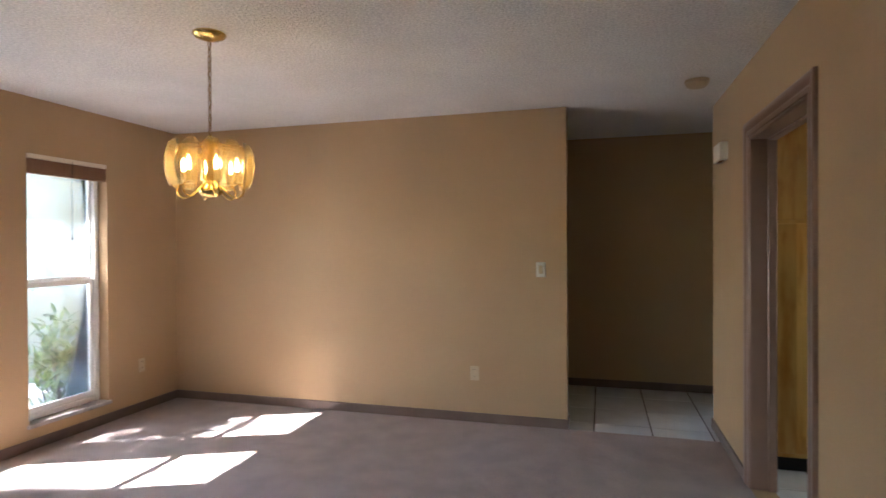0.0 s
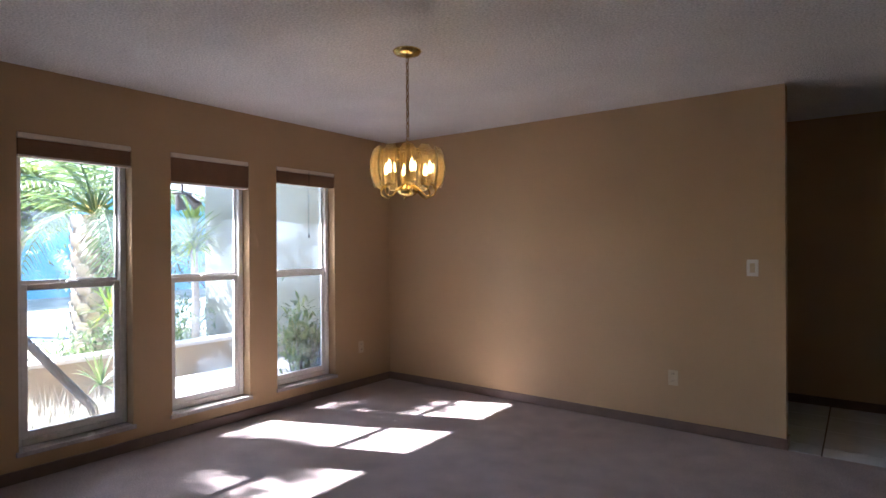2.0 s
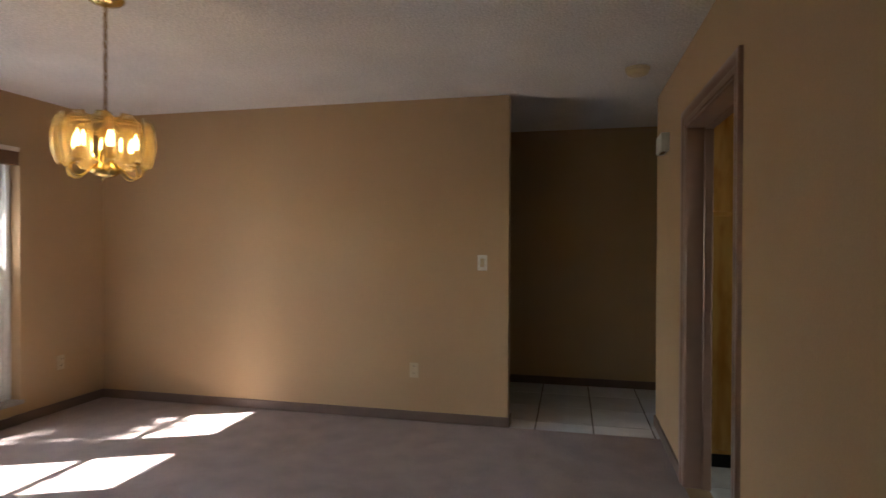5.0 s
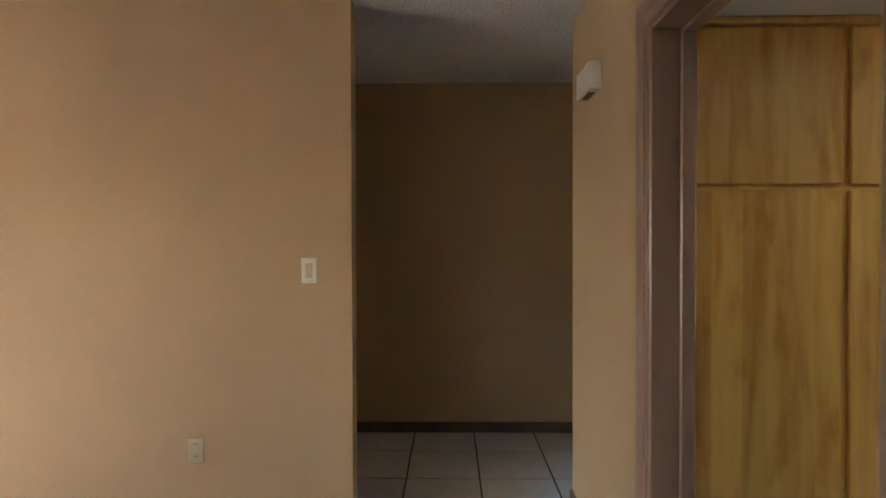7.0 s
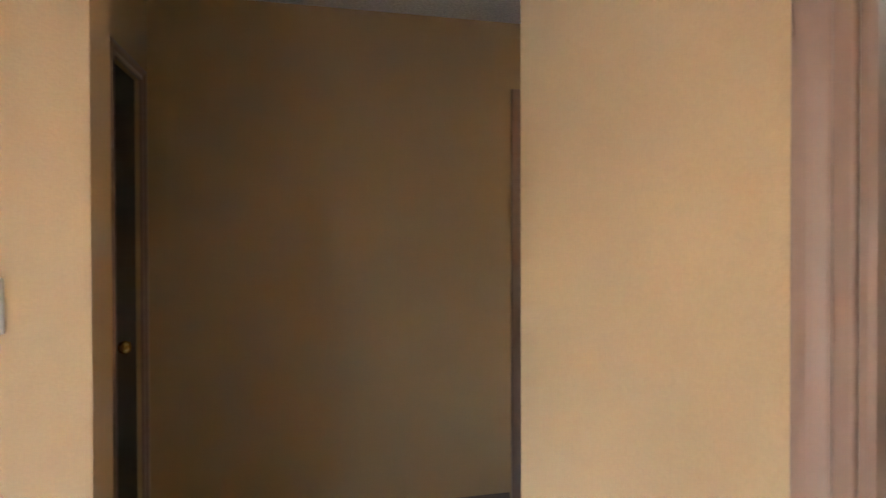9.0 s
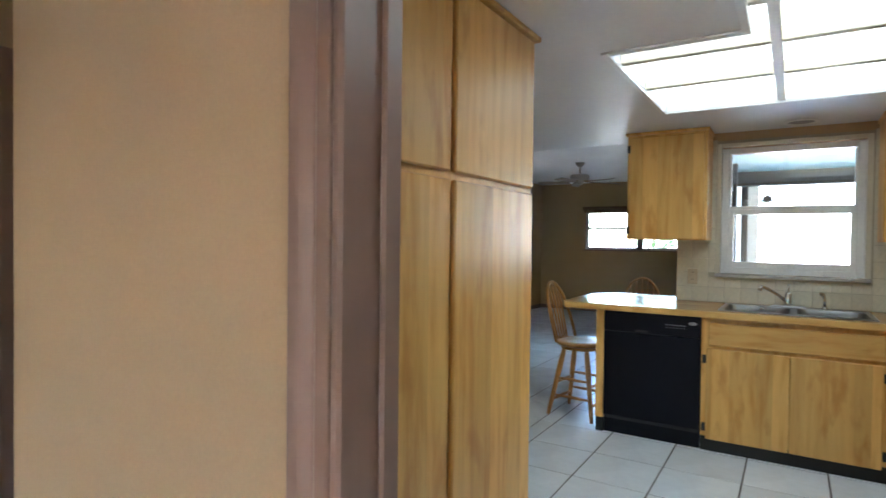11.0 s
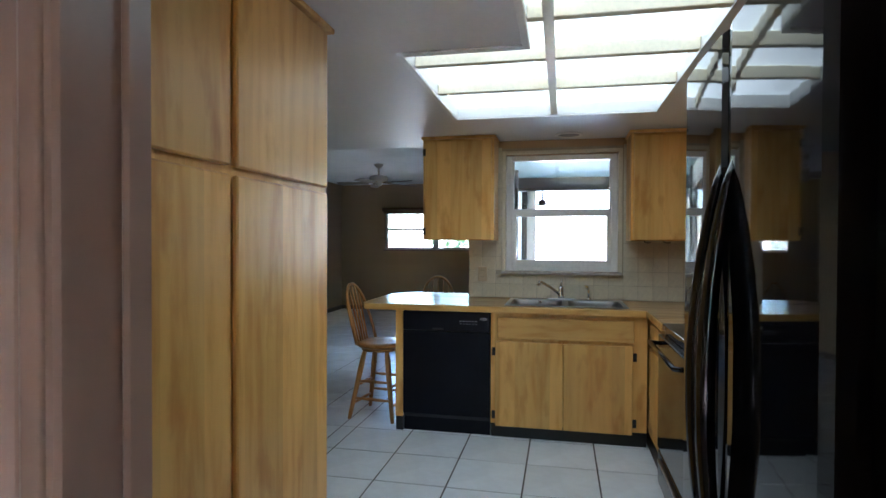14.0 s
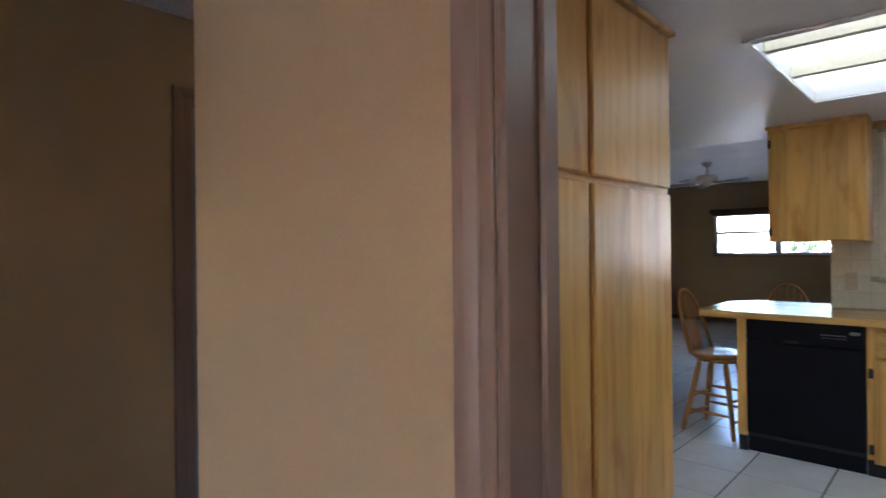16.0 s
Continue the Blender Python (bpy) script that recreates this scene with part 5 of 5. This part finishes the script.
def yucca(at, height, heads, label, seed, length=0.7, trunk=0.05):
    rng = random.Random(seed)
    p = thing("yucca", at, label, "yucca plant")
    x, y, z = at
    part("trunk", tube(bmesh.new(), [(x, y, z), (x + 0.03, y + 0.02, z + height * 0.5), (x, y, z + height)], [trunk * 1.2, trunk, trunk * 0.9], 10), M_BARK, p)
    bm = bmesh.new()
    for hz in heads:
        for k in range(70):
            strap(bm, (x, y, z + hz + rng.uniform(-0.1, 0.1)), rng.uniform(0, 6.28), rng.uniform(-0.5, 1.4), length * rng.uniform(0.7, 1.1), 0.05, rng.uniform(0.1, 0.9), 5)
    part("crown", bm, M_YUCCA, p)
    return p


yucca((-3.6, -0.14, GZ), 1.85, (1.95, 1.72), "spiky bright green yucca beyond the courtyard wall", 11, 0.58)
yucca((-5.6, -0.4, GZ), 0.8, (0.7,), "spiky yucca half hidden by the courtyard wall", 12, 0.7)

# leaning thin trunk with tufts
dc = thing("dracaena", (-1.35, -2.1, GZ), "leaning dark-trunked dracaena with tufts of leaves", "dracaena plant")
lean = [(-1.35, -2.2, GZ), (-1.5, -2.28, -0.02), (-1.72, -2.48, 0.3), (-1.95, -2.75, 0.72), (-2.1, -2.95, 1.05)]
part("trunk", tube(bmesh.new(), lean, [0.042, 0.04, 0.038, 0.036, 0.034], 9), M_BARKD, dc)
rng = random.Random(4)
bm = bmesh.new()
for at in ((-1.35, -2.02, 0.05), (-1.25, -1.92, -0.02), (-1.5, -2.2, 0.15), (-1.2, -1.85, 0.1), (-1.1, -2.0, -0.12)):
    for k in range(26):
        strap(bm, at, rng.uniform(0, 6.28), rng.uniform(0.0, 1.4), rng.uniform(0.22, 0.42), 0.03, rng.uniform(0.3, 1.1), 5)
part("tufts", bm, M_SHRUB, dc)


def shrub(at, r, h, count, label, seed, mat=None, leafsize=0.07):
    rng = random.Random(seed)
    p = thing("shrub", at, label, "shrub")
    st_ = bmesh.new()
    x, y, z = at
    tips = []
    for k in range(9):
        a, q = rng.uniform(0, 6.28), rng.uniform(0.3, 0.9)
        tip = (x + r * q * math.cos(a), y + r * q * math.sin(a), z + h * rng.uniform(0.6, 1.0))
        tube(st_, [(x + 0.03 * math.cos(a), y + 0.03 * math.sin(a), z), ((x + tip[0]) / 2, (y + tip[1]) / 2, z + h * 0.45), tip], [0.015, 0.01, 0.004], 5)
        tips.append(Vector(tip))
    part("stems", st_, M_BARKD, p)
    bm = bmesh.new()
    for k in range(count):
        c = rng.choice(tips) + Vector((rng.gauss(0, r * 0.28), rng.gauss(0, r * 0.28), rng.gauss(-0.1 * h, h * 0.18)))
        c.z = max(c.z, z + 0.03)
        strap(bm, c, rng.uniform(0, 6.28), rng.uniform(-0.6, 1.2), leafsize * rng.uniform(0.8, 1.8), leafsize * 0.5, 0.6, 2)
    part("leaves", bm, mat or M_SHRUB, p)
    return p


shrub((-0.95, -0.35, GZ), 0.3, 1.0, 380, "leafy shrub beside the wing wall", 21, leafsize=0.1)
shrub((-1.3, -0.15, GZ), 0.22, 0.75, 240, "small leafy shrub beside the wing wall", 22, leafsize=0.1)
for k, (x, y, r, h) in enumerate(((-3.3, -2.6, 0.5, 0.78), (-3.4, -1.7, 0.5, 0.74), (-3.3, -0.9, 0.5, 0.72), (-3.5, -3.6, 0.5, 0.8), (-4.0, 0.0, 0.45, 0.9))):
    shrub((x, y, GZ), r, h, 900, "low leafy hedge shrub behind the courtyard wall", 30 + k, leafsize=0.075)
for k, (x, y, r, h) in enumerate(((-15, -6, 1.4, 1.5), (-15.5, -2.5, 1.6, 1.9), (-15.2, 3.5, 1.5, 1.6), (-16, 7.5, 1.8, 2.2), (-15.5, 12, 1.8, 2.4))):
    shrub((x, y, GZ), r, h, 1300, "dense shrub across the street", 50 + k, leafsize=0.22)

rng = random.Random(9)
bm = bmesh.new()
for k in range(2600):
    x, y = rng.uniform(-2.4, -0.75), rng.uniform(-3.6, -1.8)
    strap(bm, (x, y, GZ), rng.uniform(0, 6.28), rng.uniform(0.7, 1.5), rng.uniform(0.15, 0.5), 0.01, rng.uniform(0.2, 1.0), 3)
solid("dry_grass", bm, M_DRY, "pale dry straw grass below the window", "grass", kind="stuff")
bm = bmesh.new()
for k in range(500):
    x, y = rng.uniform(-2.3, -0.6), rng.uniform(-3.8, -0.2)
    strap(bm, (x, y, GZ), rng.uniform(0, 6.28), rng.uniform(0.3, 1.3), rng.uniform(0.08, 0.2), 0.02, 0.8, 3)
solid("ground_cover", bm, M_SHRUB, "low green ground cover in the courtyard", "ground cover", kind="stuff")

fl = thing("floodlight", (-0.84, -1.79, 2.54), "twin bell-shaped floodlight hanging under the eave", "floodlight")
part("mount", lathe(bmesh.new(), [(0.055, 2.54), (0.055, 2.515), (0.02, 2.505)], (-0.84, -1.79, 0), 18), M_LAMPGREY, fl)
part("stem", tube(bmesh.new(), [(-0.84, -1.79, 2.51), (-0.84, -1.79, 1.86)], 0.011, 8), M_LAMPGREY, fl)
part("cross_bar", tube(bmesh.new(), [(-0.86, -1.87, 1.865), (-0.82, -1.71, 1.865)], 0.012, 8), M_LAMPGREY, fl)
for s_, ang in ((-1, 12), (1, 42)):
    hd = lathe(bmesh.new(), [(0.016, 0.01), (0.024, -0.02), (0.036, -0.065), (0.046, -0.115), (0.048, -0.135), (0.042, -0.133), (0.026, -0.05)], n=20)
    hd.transform(Matrix.Translation((-0.84 + 0.025 * s_, -1.79 + 0.03 * s_, 1.85)) @ Matrix.Rotation(radians(ang), 4, Vector((0.88, -0.48, 0.0))))
    part("lamp_head", hd, M_LAMPGREY, fl)
setting("planter_ledge", B(-2.2, -1.25, -1.75, 0.3, GZ, -0.07, bevel=0.02), M_CAP, "white painted planter ledge in the courtyard", "planter")

# ---------------- porch beyond the kitchen window ----------------
setting("porch_floor", B(SX + 0.15, 13.2, -7.0, -0.757, GZ + 0.1, -0.06), M_PORCH, "grey concrete porch floor", "porch floor")
setting("patio", B(13.2, 24, -14.0, 6.0, GZ + 0.002, GZ + 0.05), M_PATIO, "pale sunlit patio beyond the porch", "patio")
# near ceiling coloured as lit; far roof and beams blackened as shade
setting("porch_ceiling", B(SX + 0.15, 11.8, -7.0, -0.757, 2.22, 2.28), M_PCEIL, "near porch ceiling, coloured blue-grey as lit by the sky", "ceiling")
setting("porch_beam_inner", B(11.8, 11.95, -7.0, -0.757, 2.05, 2.52, bevel=0.004), M_DARK, "beam across the porch, near-black for the unlit far part", "beam")
setting("porch_roof", B(11.95, 13.2, -7.0, -0.757, 2.46, 2.52), M_DARK, "far porch roof, near-black to stand for shade", "ceiling")
setting("porch_beam", B(13.0, 13.2, -7.0, -0.757, 2.20, 2.46), M_DARK, "outer porch beam, near-black to stand for shade", "beam")
setting("porch_post", B(10.9, 10.98, -0.86, -0.78, -0.06, 2.22, bevel=0.006), M_DARK, "dark metal porch post", "post")
for y in (-0.80, -3.2, -5.6):
    setting("porch_post", B(13.05, 13.15, y - 0.05, y + 0.05, -0.06, 2.2, bevel=0.006), M_DARK, "dark metal porch post", "post")
setting("porch_post", B(12.0, 12.12, -1.02, -0.90, -0.06, 2.459, bevel=0.006), M_CAP, "pale square porch post", "post")
sd = thing("door_4", (10.5, -0.76, 0), "dark-framed sliding glass door onto the porch", "sliding door", kind="structure")
bm = bmesh.new()
for a, b, l, h in ((9.6, 9.66, 0, 2.03), (11.34, 11.4, 0, 2.03), (10.46, 10.54, 0.06, 1.97), (9.66, 11.34, 0, 0.06), (9.66, 11.34, 1.97, 2.03)):
    box(bm, a, b, -0.75, -0.69, l, h, bevel=0.004)
part("door_frame", bm, M_DARK, sd)
for a, b in ((9.66, 10.46), (10.54, 11.34)):
    g = part("pane", B(a, b, -0.722, -0.718, 0.06, 1.97), M_KGLASS, sd)
    g.visible_shadow = False
px, py = 12.6, -1.09
pf = thing("porch_fan", (px, py, 2.46), "black porch ceiling fan at rest", "ceiling fan")
part("rod", tube(bmesh.new(), [(px, py, 2.46), (px, py, 1.98)], 0.014, 8), M_DARK, pf)
part("motor", lathe(bmesh.new(), [(0.02, 1.985), (0.055, 1.97), (0.06, 1.92), (0.03, 1.89), (0.001, 1.885)], (px, py, 0), 20), M_DARK, pf)
for k in range(4):
    b = bmesh.new()
    box(b, 0.06, 0.31, -0.04, 0.04, -0.004, 0.004, bevel=0.003)
    b.transform(Matrix.Translation((px, py, 1.915)) @ pose(0, 0, 0, 0, 0, 35 + 90 * k) @ pose(0, 0, 0, 10))
    part("blade", b, M_DARK, pf)
hs = thing("neighbour_house", (-21.5, 6, GZ), "pale blue house in shade across the street", "house")
part("wall", B(-25, -19, -6, 24, GZ, 3.4), M_BLUE, hs)
rf = bmesh.new()
v = [rf.verts.new(c) for c in ((-25.6, -6.6, 3.4), (-18.4, -6.6, 3.4), (-18.4, 24.6, 3.4), (-25.6, 24.6, 3.4), (-22, -3, 5.6), (-22, 21, 5.6))]
for f in ((0, 1, 4), (1, 2, 5, 4), (2, 3, 5), (3, 0, 4, 5), (3, 2, 1, 0)):
    rf.faces.new([v[i] for i in f])
part("roof", rf, M_SOFFIT, hs)
for y in (-2.0, 4.0, 10.0, 16.0):
    wn = part("window", boxes((-19.0, -18.95, y, y + 1.6, 0.7, 2.1), bevel=0.01), M_WHITE, hs)
    part("pane", B(-18.955, -18.94, y + 0.1, y + 1.5, 0.8, 2.0), M_GREY, wn)
setting("fence", B(24, 24.1, -30, 30, GZ, 1.5), M_CAP, "pale garden fence beyond the patio", "fence")
for k, (x, y, r, h) in enumerate(((17.5, 1.0, 0.8, 2.4), (18.0, 3.2, 0.9, 2.2))):
    shrub((x, y, GZ), r, h, 1200, "green garden shrub beyond the family room window", 70 + k, leafsize=0.16)

# ---------------- floor and wall tiles ----------------
TS, TG = 0.42, 0.0046
tile_me = mesh_of("tile", B(-TS / 2 + TG, TS / 2 - TG, -TS / 2 + TG, TS / 2 - TG, -0.02, 0.0, bevel=0.0015), M_TILE)
floor_root = tagged(new("floor_tiles"), "white ceramic floor tiles with dark grout", "tile floor", kind="structure")
floor_root.location = (7.0, 0, 0)
TX0, TY0 = 7.15, -0.75


def lay(x0, x1, y0, y1, TX0=TX0, TY0=TY0):
    i0, i1 = math.floor((x0 - TX0) / TS), math.ceil((x1 - TX0) / TS)
    j0, j1 = math.floor((y0 - TY0) / TS), math.ceil((y1 - TY0) / TS)
    for i in range(i0, i1):
        for j in range(j0, j1):
            a0, a1 = max(TX0 + i * TS, x0), min(TX0 + (i + 1) * TS, x1)
            b0, b1 = max(TY0 + j * TS, y0), min(TY0 + (j + 1) * TS, y1)
            if a1 - a0 < 0.03 or b1 - b0 < 0.03:
                continue
            full = a1 - a0 > TS - 0.001 and b1 - b0 > TS - 0.001
            if full:
                me = tile_me
            else:
                w, h = (a1 - a0) / 2, (b1 - b0) / 2
                me = mesh_of("cut_tile", B(-w + TG, w - TG, -h + TG, h - TG, -0.02, 0.0, bevel=0.0015), M_TILE)
            t = new("tile", me)
            t.parent = floor_root
            t.location = ((a0 + a1) / 2 - 7.0, (b0 + b1) / 2, random.uniform(-0.0006, 0.0006))


lay(4.66, SX, -1.95, 0.205)
lay(6.62, SX, 0.205, FN)
lay(SX, FX, -0.637, FN)
for r in ((3.315, 4.617, 0.0, 1.40), (4.617, 6.5, 0.325, 1.40), (4.617, 4.66, 0.0, 0.325)):
    lay(*r, 4.197, 1.042)

WT_S = 0.1085
sw_root = tagged(new("backsplash_tiles"), "cream square wall tiles with brown grout", "tile wall", kind="structure")
sw_root.location = (SX - 0.006, -1.5, 1.2)
setting("backsplash_bed", wall_bm("y", SX - 0.005, SX - 0.0005, KS + 0.01, -0.639, CT + 0.001, KH - 0.06, [(KW[0] - 0.002, KW[1] + 0.002, KW[2] - 0.003, KW[3] + 0.002)]), M_WGROUT, "brown grout bed of the backsplash", "backsplash")
wt_me = mesh_of("wall_tile", B(-0.004, 0.0, -WT_S / 2 + 0.0012, WT_S / 2 - 0.0012, -WT_S / 2 + 0.0012, WT_S / 2 - 0.0012, bevel=0.0012), M_WTILE)
for i in range(18):
    for j in range(11):
        y1, z0 = -0.640 - i * WT_S, CT + 0.002 + j * WT_S
        y0, z1 = y1 - WT_S, z0 + WT_S
        if z1 > KH - 0.05 or y0 < KS:
            continue
        if z0 > 1.40 and not (-1.02 < (y0 + y1) / 2 or (y0 + y1) / 2 < -1.7):
            continue
        oy, oz = (min(y1, KW[1] + 0.031) - max(y0, KW[0] - 0.031)), (min(z1, KW[3] + 0.03) - max(z0, KW[2] - 0.02))
        me = wt_me
        a0, a1, c0, c1 = y0, y1, z0, z1
        if oy > 0.001 and oz > 0.001:
            if z0 < KW[2] - 0.02 < z1:
                c1 = KW[2] - 0.024
            elif y0 < KW[1] + 0.031 < y1:
                a0 = KW[1] + 0.031
            elif y0 < KW[0] - 0.031 < y1:
                a1 = KW[0] - 0.031
            else:
                continue
            if a1 - a0 < 0.012 or c1 - c0 < 0.012:
                continue
            w, h = (a1 - a0) / 2 - 0.0012, (c1 - c0) / 2 - 0.0012
            me = mesh_of("cut_wall_tile", B(-0.004, 0.0, -w, w, -h, h, bevel=0.0012), M_WTILE)
        t = new("wall_tile", me)
        t.parent = sw_root
        t.location = (0, (a0 + a1) / 2 + 1.5, (c0 + c1) / 2 - 1.2)
